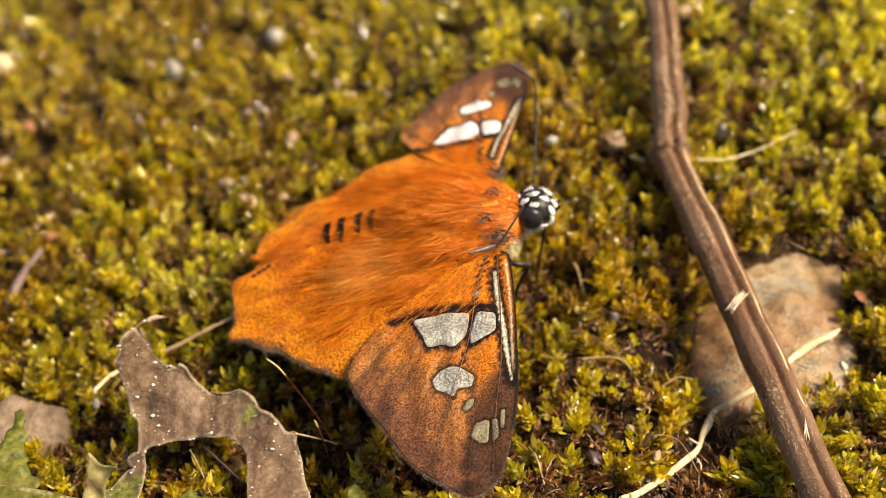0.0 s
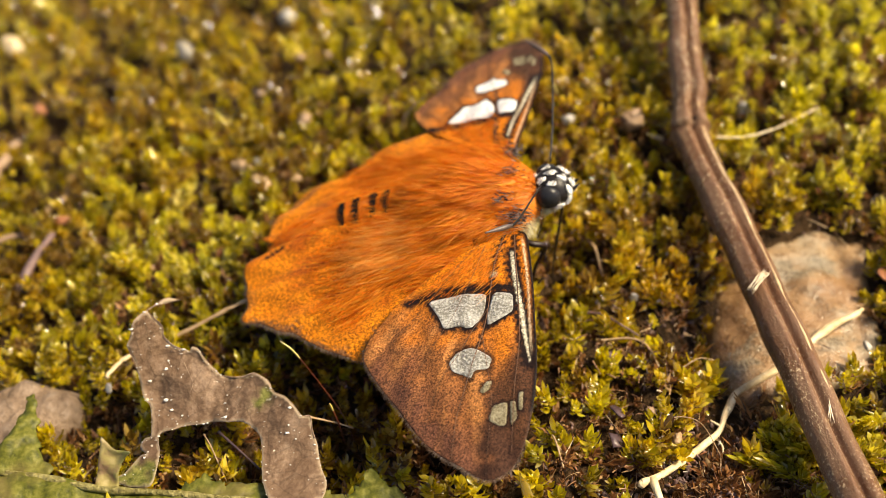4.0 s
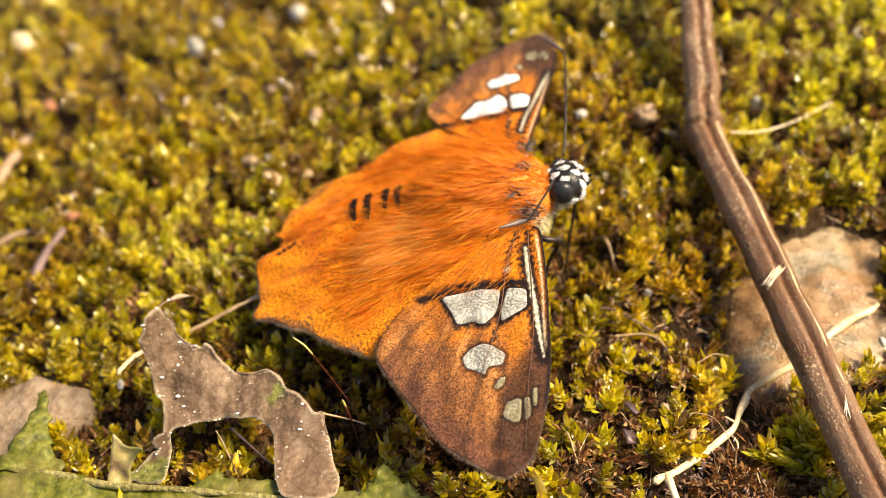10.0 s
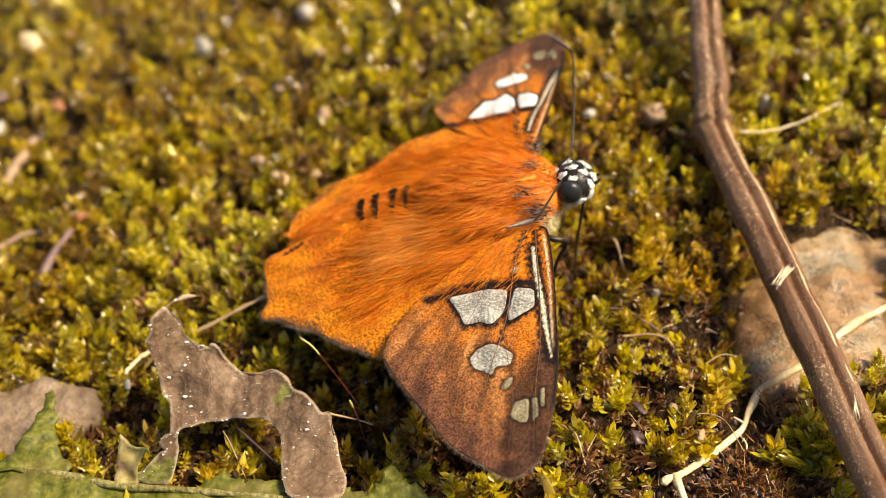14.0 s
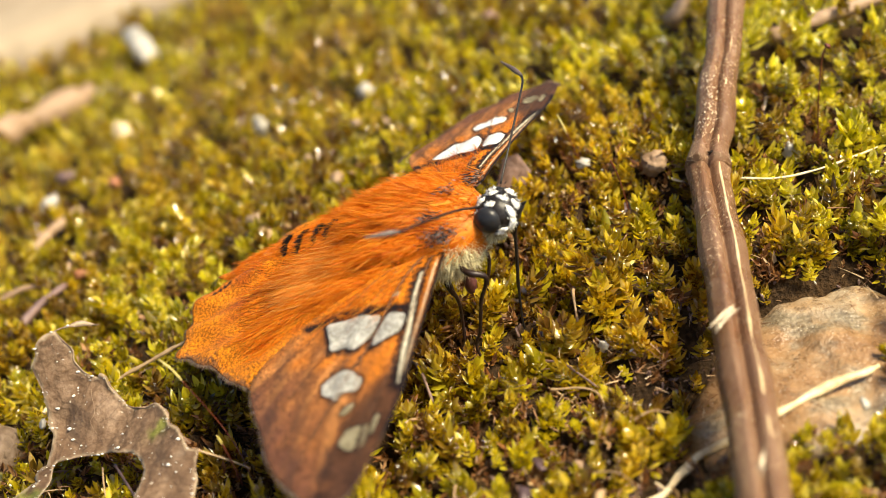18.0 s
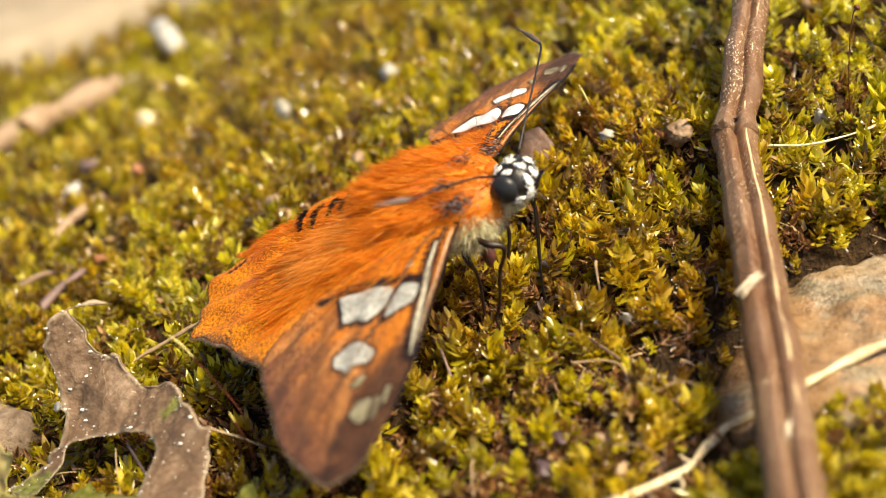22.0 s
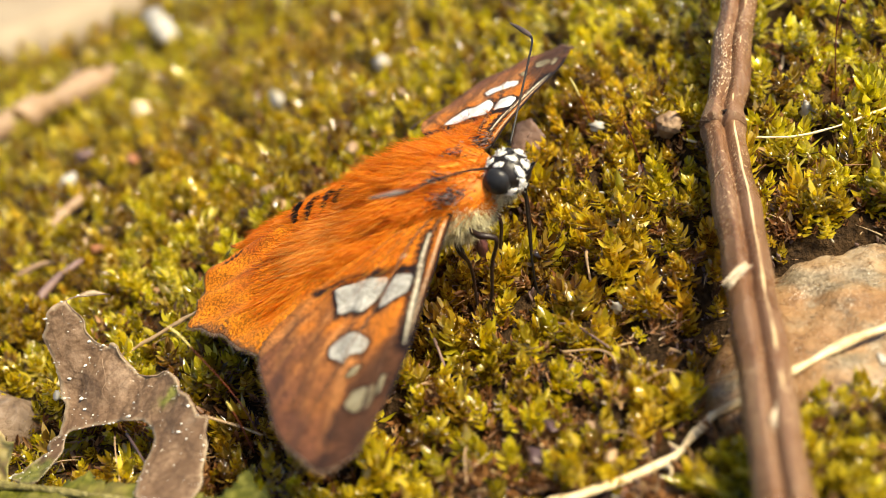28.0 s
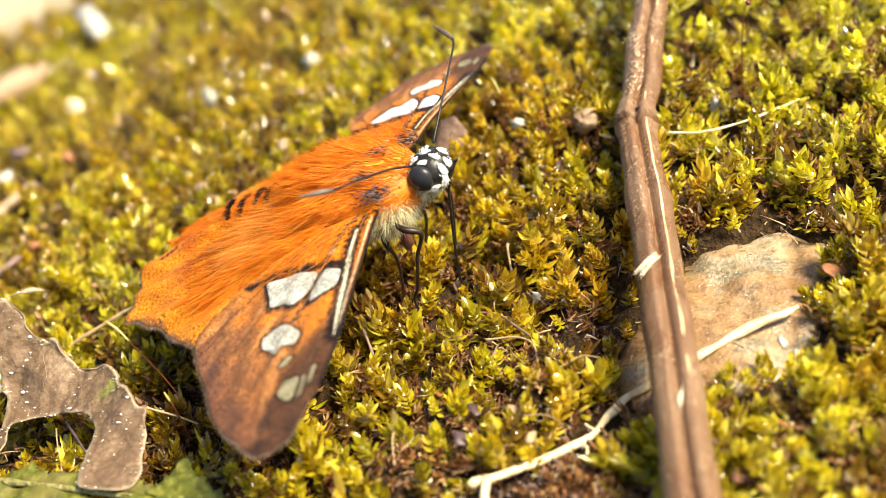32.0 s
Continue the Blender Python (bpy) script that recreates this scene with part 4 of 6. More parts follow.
    for put, sign, side in ((near, 1, "near"), (far, -1, "far")):
        w = wing("forewing", FW if sign > 0 else [(u, v if v > -5 else -5 + 0.80 * (v + 5)) for u, v in FW], put, fw_colour, fw_rise, 0.13, "brown and orange forewing with silvery windows and a cream streak")
        for k, poly in WIN.items():
            mid = np.asarray(poly).mean(0)
            ol = mid + (corner_line(poly, 60) - mid) * 0.99
            V2, F = sheet(ol, 0.16)
            V, N = put(V2, fw_rise(V2) + 0.022 + 0.006 * wave(V2[:, 0], V2[:, 1], 0.6, 5))
            if np.cross(V[F[0, 1]] - V[F[0, 0]], V[F[0, 2]] - V[F[0, 0]]) @ N < 0:
                F = F[:, ::-1]
            part("wing_window", thick(V, F, N, 0.012), DULL_PANE if k in "defg" else PANE if sign > 0 else GLARE_PANE, w, "dull olive-grey wing window" if k in "defg" else "silvery translucent wing window")

        for vn in VEINS:
            q = spline(vn, 40)
            V, N = put(q, fw_rise(q) + 0.03)
            part("vein", tube(V, (0.05 if vn in (VEINS[0], VEINS[2]) else 0.026) * np.linspace(1.0, 0.3, 40), 6), VEIN, w, "thin dark wing vein")

    # hindwings
    HW = [(-1.5, 0.0), (2.3, 2.6), (4.8, 5.0), (7.2, 6.9), (9.4, 8.5), (10.6, 7.7), (12.3, 6.5), (13.9, 4.9), (15.2, 3.6), (16.2, 3.2), (17.2, 2.4), (18.5, 1.2), (20.2, 0.25), (19.5, -1.2), (19.7, -3.0), (19.7, -4.7), (18.4, -5.7), (15.5, -6.0), (10.0, -5.6), (4.0, -4.8)]

    def hw_colour(P):
        u, v = P.T
        nz, fine = wave(u, v, 2.5, 71), wave(u, v, 0.45, 72)
        t = np.clip(0.5 + 0.6 * wave(u * 0.25, v, 2.0, 73), 0, 1)[:, None]
        col = ORANGE * (1 - t) + DEEP * t
        g = edge_gap(P, spline(HW[3:15], 80), False)
        y = np.clip((5.6 - g + 1.6 * nz) / 4.5, 0, 1)[:, None] * 0.75
        col = col * (1 - y) + np.array((0.77, 0.26, 0.012)) * y
        d = np.clip((0.62 + 0.45 * nz + 0.45 * fine - g) / 0.8, 0, 1)[:, None] * np.clip((v + 2.5) / 4, 0.25, 0.85)[:, None]
        col = col * (1 - d) + np.array((0.17, 0.085, 0.05)) * d
        sp = np.clip((wave(u, v, 0.30, 75) - 0.55) * 3, 0, 1) * np.clip((3.6 - g) / 2, 0, 1)
        col = col * (1 - 0.42 * sp[:, None]) + DARK * 0.42 * sp[:, None]
        s2 = edge_gap(P, spline([(17.6, -5.2), (16.6, -5.5), (15.8, -5.7)], 10), False)
        b = np.clip(1.2 - s2 / 0.22 + 0.4 * fine, 0, 1)[:, None]
        return col * (1 - b) + DARK * b

    def hw_rise(P):
        u, v = P.T
        return 0.22 * np.sin(1.5 * (v - 0.1 * u)) * np.clip(u / 10, 0, 1) + 0.10 * wave(u * 0.3, v, 2.5, 8) - 0.004 * u * u * 0.4 - 1.3 * np.exp(-np.clip(u + 1.5, 0, 30) / 2.2) + 0.12 * np.sin(2.2 * v + u) * np.clip((u - 14) / 4, 0, 1)

    hnear = placer((0.92, -11.41, 9.3), (-0.9394, -0.0023, -0.3429), (0.0676, -0.9816, -0.1786), (-0.3362, -0.1909, 0.9222))
    wing("hindwing", HW, hnear, hw_colour, hw_rise, 0.14, "orange hindwing with a speckled brown rim", 220)
    FRINGE = mat_hair("wing_fringe", (0.10, 0.055, 0.04), (0.24, 0.15, 0.105), (0.50, 0.39, 0.31))
    for put, line_pts, mid, rise in ((near, FW[9:20], (10, -3), fw_rise), (far, FW[9:20], (10, -3), fw_rise), (hnear, HW[4:17], (8, 0), hw_rise)):
        q = spline(line_pts, 420)
        out = np.gradient(q, axis=0)[:, ::-1] * np.array((1, -1))
        out *= np.sign(((q - np.array(mid)) * out).sum(1))[:, None]
        out /= np.linalg.norm(out, axis=1)[:, None] + 1e-9
        V, N = put(q - out * 0.08, rise(q) - 0.03)
        V1, _ = put(q + out, rise(q) - 0.12)
        part("wing_fringe", strands(np.repeat(V, 2, 0), np.repeat(V1 - V, 2, 0), 0.36, 0.024, 0.1, 2, 91, 0.18), FRINGE, bug, "fine brown fringe along the wing's edge")
    # the body's axis
    ax = np.array((0.985, -0.055, 0.16))
    ax /= np.linalg.norm(ax)
    lat = np.cross((0, 0, 1.0), ax)
    lat /= np.linalg.norm(lat)
    # it lies flatter, so it takes its own three corners
    h0, h1, h2 = np.array((1.2, 0.5, 8.6)), np.array((-15.2, 0.6, 3.5)), np.array((-3.6, 7.7, 5.5))
    fx = (h1 - h0) / 20.2
    fy = (h2 - h0 - 9.4 * fx) / 8.5
    hfar = placer(h0, fx, fy, np.cross(fy, fx))
    wing("hindwing", [(-1.5, 0.5), (1.5, 4.6), (4.5, 6.9), (7.0, 7.4), (9.4, 7.1), (10.6, 6.5), (12.3, 5.4), (13.9, 4.6), (15.2, 4.0), (16.4, 3.7), (17.6, 3.1), (18.8, 2.5), (20.0, 1.6), (20.4, 0.2), (20.1, -1.6), (19.7, -4.7)] + HW[16:], hfar, hw_colour, hw_rise, 0.25, "orange hindwing with a speckled brown rim", 200)

    # body
    def along(s, side=0.0, up=0.0):
        return np.array((9.6, -6.25, 9.7)) - s * ax + side * lat + up * np.cross(ax, lat)

    axis_turn = np.stack([ax, lat, np.cross(ax, lat)], 1)
    BODY = mat_plain("body_skin", [(0.3, (0.46, 0.11, 0.006)), (0.7, (0.70, 0.21, 0.012))], 3, 0.6, 0.08)
    part("thorax", ball(along(7.0, 0, -0.6), (6.2, 4.0, 3.6), 30, 18, 0.02, 4, axis_turn), BODY, bug, "orange furry thorax")
    ab = spline([along(11.5, 0.4, -1.0), along(15.0, 0.7, -1.2), along(19.0, 0.8, -1.6), along(23.0, 0.6, -2.3), along(26.0, 0.5, -3.0)], 40)
    rr = 2.05 * np.sqrt(np.clip(1 - np.linspace(0.0, 0.98, 40) ** 3, 0, 1)) * (1 + 0.03 * np.sin(np.linspace(0, 44, 40)))
    part("abdomen", tube(ab, rr, 26), BODY, bug, "tapered orange abdomen")
    up_v = np.cross(ax, lat)
    for s in (14.7, 15.9, 17.15, 18.4):
        k = int((s - 11.5) / 14.5 * 39)
        pc, rad = ab[k], rr[k] + 0.27
        a = np.linspace(radians(34), radians(122), 30) if s < 17.5 else np.linspace(radians(50), radians(104), 18)
        roots = pc + rad * (np.cos(a)[:, None] * -lat + np.sin(a)[:, None] * np.cross(ax, lat))
        R2 = np.repeat(roots, 9, 0) + rng.normal(0, 0.075, (len(roots) * 9, 3))
        part("abdomen_band", strands(R2, np.tile(-ax - 0.18 * up_v, (len(R2), 1)), 0.50, 0.045, 0.1, 2, 4, 0.15), BLACK, bug, "short black band of scales across the abdomen")

    # fur
    r = np.random.default_rng(17)
    up_v = np.cross(ax, lat)
    n = 6500
    th, ph = np.arccos(r.uniform(-0.1, 1, n)), r.uniform(0, 6.283, n)
    D = np.stack([np.sin(th) * np.cos(ph), np.sin(th) * np.sin(ph), np.cos(th)], 1)
    roots = along(7.0, 0, -0.6) + (D * np.array((6.2, 4.0, 3.6))) @ axis_turn.T
    roots, D = roots[D[:, 0] > -0.72], D[D[:, 0] > -0.72]
    dirs = -1.0 * ax + 0.42 * (D @ axis_turn.T)
    part("thorax_fur", strands(roots, dirs, 2.0, 0.034, 0.14, 4, 18, 0.13, 0.32), FUR, bug, "long orange fur swept back")
    k = r.integers(3, 36, 3000)
    a = r.uniform(radians(-10), radians(190), 3000)
    rad_d = np.cos(a)[:, None] * lat + np.sin(a)[:, None] * up_v
    roots = ab[k] + rr[k][:, None] * rad_d + r.normal(0, 0.12, (3000, 3))
    part("abdomen_fur", strands(roots, -ax + 0.08 * rad_d, 0.9, 0.030, 0.1, 3, 19, 0.10, 0.10), FUR, bug, "short orange fur lying flat")
    for put, m, seed in ((hnear, 4600, 20), (hfar, 3000, 21)):
        u, v = r.uniform(-1, 13, m), r.uniform(-6, 5.6, m)
        keep_ = (v < 0.6 * u + 1.5) & (r.uniform(0, 1, m) > (u / 15) ** 2)
        P = np.stack([u, v], 1)[keep_]
        P = P[edge_gap(P, spline(HW[2:15], 80), False) > 2.6]
        V, N = put(P, hw_rise(P) + 0.02)
        V1, _ = put(P + np.stack([np.ones(len(P)), 0.10 * P[:, 1]], 1), hw_rise(P) + 0.10)
        ln = 2.6 - 0.10 * P[:, 0]
        part("hindwing_fur", strands(V, V1 - V, ln * 1.15, 0.034, 0.02, 4, seed, 0.07, 0.14), FUR, bug, "long orange hairs lying along the hindwing")
    GOLDEN = mat_hair("golden_fur", (0.78, 0.25, 0.015), (0.91, 0.40, 0.05), (0.97, 0.62, 0.18))
    P = np.stack([r.normal(4.6, 2.0, 1400), r.normal(-1.5, 1.1, 1400)], 1)
    P = P[(P[:, 0] > 0.5) & (P[:, 0] < 9)]
    V, N = hnear(P, hw_rise(P) + 0.22)
    V1, _ = hnear(P + np.stack([np.ones(len(P)), 0.06 * P[:, 1] + 0.1], 1), hw_rise(P) + 0.28)
    part("golden_fur", strands(V, V1 - V, 3.0, 0.034, 0.04, 4, 26, 0.07, 0.12), GOLDEN, bug, "brush of pale golden hair on the hindwing")
    P = np.stack([r.uniform(-1.4, 2.6, 1500), r.uniform(-4.6, 4.2, 1500)], 1)
    V, N = hnear(P, np.maximum(hw_rise(P), -0.5) + 0.1)
    V = np.concatenate([V, along(0, 0, 0) - ax * r.uniform(6.0, 13.0, 1500)[:, None] - lat * r.uniform(2.6, 4.2, 1500)[:, None] - up_v * r.uniform(0.0, 1.6, 1500)[:, None]])
    part("side_fur", strands(V, np.tile(-ax - 0.22 * lat + 0.10 * up_v, (len(V), 1)), 2.4, 0.034, 0.12, 4, 27, 0.10, 0.16), FUR, bug, "orange fur over the hindwing's root")
    for y0, y1, z0, lean in ((-11.8, -8.4, 9.5, -0.35), (-2.6, 0.6, 8.6, 0.35)):
        V = np.stack([r.uniform(0.6, 6.6, 700), r.uniform(y0, y1, 700), r.uniform(z0, z0 + 0.9, 700)], 1)
        part("shoulder_fur", strands(V, np.tile((-1.0, lean, -0.05), (700, 1)), 2.3, 0.034, 0.1, 4, 28, 0.12, 0.25), FUR, bug, "orange fur behind the wing's root")
    for put, seed in ((near, 24), (far, 25)):
        u, v = r.uniform(0.0, 6.5, 1500), r.uniform(-7, -0.6, 1500)
        ok = (v > -1.5 - 1.0 * u) & (r.uniform(0, 1, 1500) > (u / 7.5))
        P = np.stack([u, v], 1)[ok]
        V, N = put(P, fw_rise(P) + 0.02)
        V1, _ = put(P + np.stack([np.full(len(P), 0.75), -0.65 + 0 * P[:, 1]], 1), fw_rise(P) + 0.08)
        part("forewing_fur", strands(V, V1 - V, 1.3, 0.024, 0.02, 2, seed, 0.12), FUR, bug, "short orange hairs at the wing base")

    # head
    hc = along(0.2, 0, -0.1)
    head = part("head", ball(hc, (1.75, 1.85, 1.6), 26, 16, 0.02, 6, axis_turn), BLACK, bug, "black head with white spots")
    for sgn in (-1, 1):
        ec = along(0.55, sgn * 1.45, 0.1)
        part("eye", ball(ec, (1.06, 0.78, 1.06), 26, 16, 0, 1, axis_turn), EYE, bug, "round smooth dark grey eye")
    spots = [(0.05, 0.0, 1.0, 0.40), (0.55, -0.25, 0.80, 0.42), (-0.45, -0.30, 0.85, 0.40), (0.05, -0.58, 0.80, 0.36), (0.70, 0.30, 0.65, 0.40), (-0.2, 0.55, 0.8, 0.38), (-0.68, -0.62, 0.40, 0.34), (0.80, -0.58, 0.20, 0.48),
             (0.95, -0.16, 0.28, 0.44), (0.45, 0.75, 0.4, 0.40), (-0.75, 0.25, 0.6, 0.34), (0.70, -0.60, -0.40, 0.50), (0.2, -0.85, -0.55, 0.48)]
    for i, (sx, sy, sz, sr) in enumerate(spots):
        d = np.array([sx, sy, sz])
        d /= np.linalg.norm(d)
        c = hc + (d * np.array((1.75, 1.85, 1.6))) @ axis_turn.T
        nrm = d @ axis_turn.T
        q1 = np.cross(nrm, lat)
        q1 /= np.linalg.norm(q1)
        flat = np.stack([q1, np.cross(nrm, q1), nrm], 1)
        rt = c + (r.normal(0, sr * 0.34, (30, 3)) * np.array((1.0, 1.0, 0.1)) + np.array((0, 0, 0.08))) @ flat.T
        part("white_spot", joined(ball(c, (sr * 1.1, sr * 0.58, sr * 0.22), 16, 8, 0.34, i, flat), strands(rt, np.tile(nrm * 0.35 - q1 * 0.8, (30, 1)), 0.22, 0.045, 0, 2, 30 + i, 0.3)), WHITE, head, "tuft of white scales")
    rt = hc + (r.normal(0, 1, (90, 3)) * np.array((0.9, 1.0, 0.4)) + np.array((0.3, 0, 1.2))) @ axis_turn.T
    part("head_bristles", strands(rt, np.tile(0.7 * ax + 0.6 * up_v, (90, 1)), 0.8, 0.028, 0, 2, 44, 0.4), BLACK, head, "short black bristles")
    part("palp", tube(spline([along(-1.0, -0.5, -0.5), along(-1.6, -0.4, -0.2), along(-2.1, -0.3, 0.1)], 9), 0.62 * np.array([0.36, 0.40, 0.39, 0.36, 0.31, 0.25, 0.18, 0.11, 0.04]), 10), BLACK, head, "black pointed palp")
    part("palp", tube(spline([along(-1.0, 0.5, -0.5), along(-1.6, 0.4, -0.2), along(-2.1, 0.3, 0.1)], 9), 0.62 * np.array([0.36, 0.40, 0.39, 0.36, 0.31, 0.25, 0.18, 0.11, 0.04]), 10), BLACK, head, "black pointed palp")
    # pale fur of cheek and breast
    n = 8000
    d = r.normal(0, 1, (n, 3))
    d /= np.linalg.norm(d, axis=1)[:, None]
    d[:, 2] = 0.6 - 1.4 * np.abs(d[:, 2])
    roots = np.concatenate([along(1.2, 0, -1.2) + (d[:2200] * np.array((1.7, 1.5, 1.2))) @ axis_turn.T, along(4.6, -0.5, -1.9) + (d[2200:] * np.array((2.5, 3.1, 2.0))) @ axis_turn.T])
    part("breast", ball(along(4.6, -0.5, -1.9), (2.5, 3.1, 2.0), 24, 14, 0.03, 9, axis_turn), mat_plain("breast_skin", [(0.3, (0.30, 0.24, 0.13)), (0.7, (0.52, 0.44, 0.28))], 3, 0.7, 0.1), bug, "pale breast under cream fur")
    part("breast_fur", strands(roots, d @ axis_turn.T * 0.9 - 0.5 * ax + np.array((0, 0, -0.3)), np.where(np.arange(n) < 2200, 0.38, 0.95), 0.040, 0.25, 2, 50, 0.5), FACE, bug, "cream fur under the head")
    for cx, cy, cz, nn, sp in ((6.2, -11.0, 10.7, 170, 0.55), (6.6, -1.2, 9.7, 90, 0.4), (6.2, -6.4, 11.9, 36, 0.3), (5.2, -9.4, 11.4, 40, 0.35)):
        rt = np.array((cx, cy, cz)) + r.normal(0, 1, (nn, 3)) * np.array((sp * 1.2, sp, 0.15))
        part("shoulder_tuft", strands(rt, np.tile((-0.95, -0.25 * np.sign(cy + 6), 0.05), (nn, 1)), 0.45, 0.05, 0.15, 2, 70, 0.25), mat_tuft, bug, "grey and black scales at the wing base")
    part("coxa", ball((6.4, -7.7, 4.4), (0.5, 0.45, 1.0), 16, 10, 0.12, 5), mat_plain("red_skin", [(0.3, (0.05, 0.014, 0.012)), (0.7, (0.14, 0.05, 0.04))], 3, 0.45, 0.05), bug, "dark red upper leg joint")
    # antennae: thin shafts, bent slender clubs
    for pts in ([(8.4, -7.0, 10.5), (7.6, -10.5, 12.4), (6.4, -14.6, 14.1), (5.7, -16.2, 14.6), (4.9, -16.9, 14.9), (3.4, -17.7, 15.2)],
                [(9.4, -4.0, 10.6), (9.9, -1.0, 12.3), (10.3, 3.2, 14.0), (10.3, 5.2, 14.6), (9.6, 6.2, 14.9), (8.3, 7.3, 15.3)]):
        P = spline(pts, 60)
        s = np.linspace(0, 1, 60)
        rad = 0.085 + 0.13 * np.exp(-((s - 0.80) / 0.13) ** 2) - 0.03 * np.clip((s - 0.93) / 0.07, 0, 1)
        an = part("antenna", tube(P[:40], rad[:40], 10), BLACK, bug, "thin black antenna")
        part("antenna_club", tube(P[39:], rad[39:], 12), CLUB, an, "grey-brown bent antenna club")
    # proboscis
    P = spline([(10.7, -6.2, 8.4), (10.3, -6.0, 7.6), (9.9, -6.0, 5.0), (9.5, -6.0, 2.2), (9.2, -6.0, -1.0), (9.5, -6.0, -2.8)], 50)
    part("proboscis", tube(P, np.linspace(0.14, 0.08, 50), 10), BLACK, bug, "long thin black proboscis probing the moss")
    # legs
    legs = [[(6.2, -9.0, 6.9), (7.2, -9.9, 6.7), (8.4, -9.7, 6.0), (7.6, -9.7, 4.0), (6.9, -9.7, 1.2), (6.3, -9.7, -0.3), (7.0, -9.7, -2.8)],
            [(7.0, -3.4, 6.6), (8.4, -2.4, 6.0), (9.0, -2.2, 4.8), (8.6, -2.0, 2.0), (8.2, -1.8, -0.6), (8.8, -1.6, -2.0)],
            [(4.6, -8.2, 6.0), (5.0, -8.4, 4.3), (5.2, -8.0, 3.0), (5.0, -7.6, 1.0), (4.6, -7.8, -2.4)],
            [(4.6, -4.2, 6.0), (6.2, -2.8, 4.3), (6.6, -2.6, 3.0), (6.0, -2.8, 0.6), (5.4, -3.0, -2.2)],
            [(1.5, -8.0, 5.6), (2.0, -9.4, 3.6), (1.0, -9.4, 1.4), (-0.6, -9.6, -2.2)],
            [(1.5, -4.0, 5.6), (2.0, -2.6, 3.6), (1.0, -2.4, 1.4), (-0.6, -2.2, -2.2)]]
    for L in legs:
        P = spline(L, 44)
        s = np.linspace(0, 1, 44)
        rad = np.where(s < 0.42, 0.36 - 0.16 * np.abs(s - 0.2) / 0.2, 0.20 - 0.14 * (s - 0.42))
        lg = part("leg", tube(P, np.clip(rad * 0.8, 0.09, 0.4), 10), LEG, bug, "dark jointed leg")
        kk = r.integers(14, 43, 40)
        part("leg_spines", strands(P[kk], r.normal(0, 1, (40, 3)) + np.array((0, 0, -0.6)), 0.35, 0.02, 0, 2, 60, 0.1), LEG, lg)


make_butterfly()


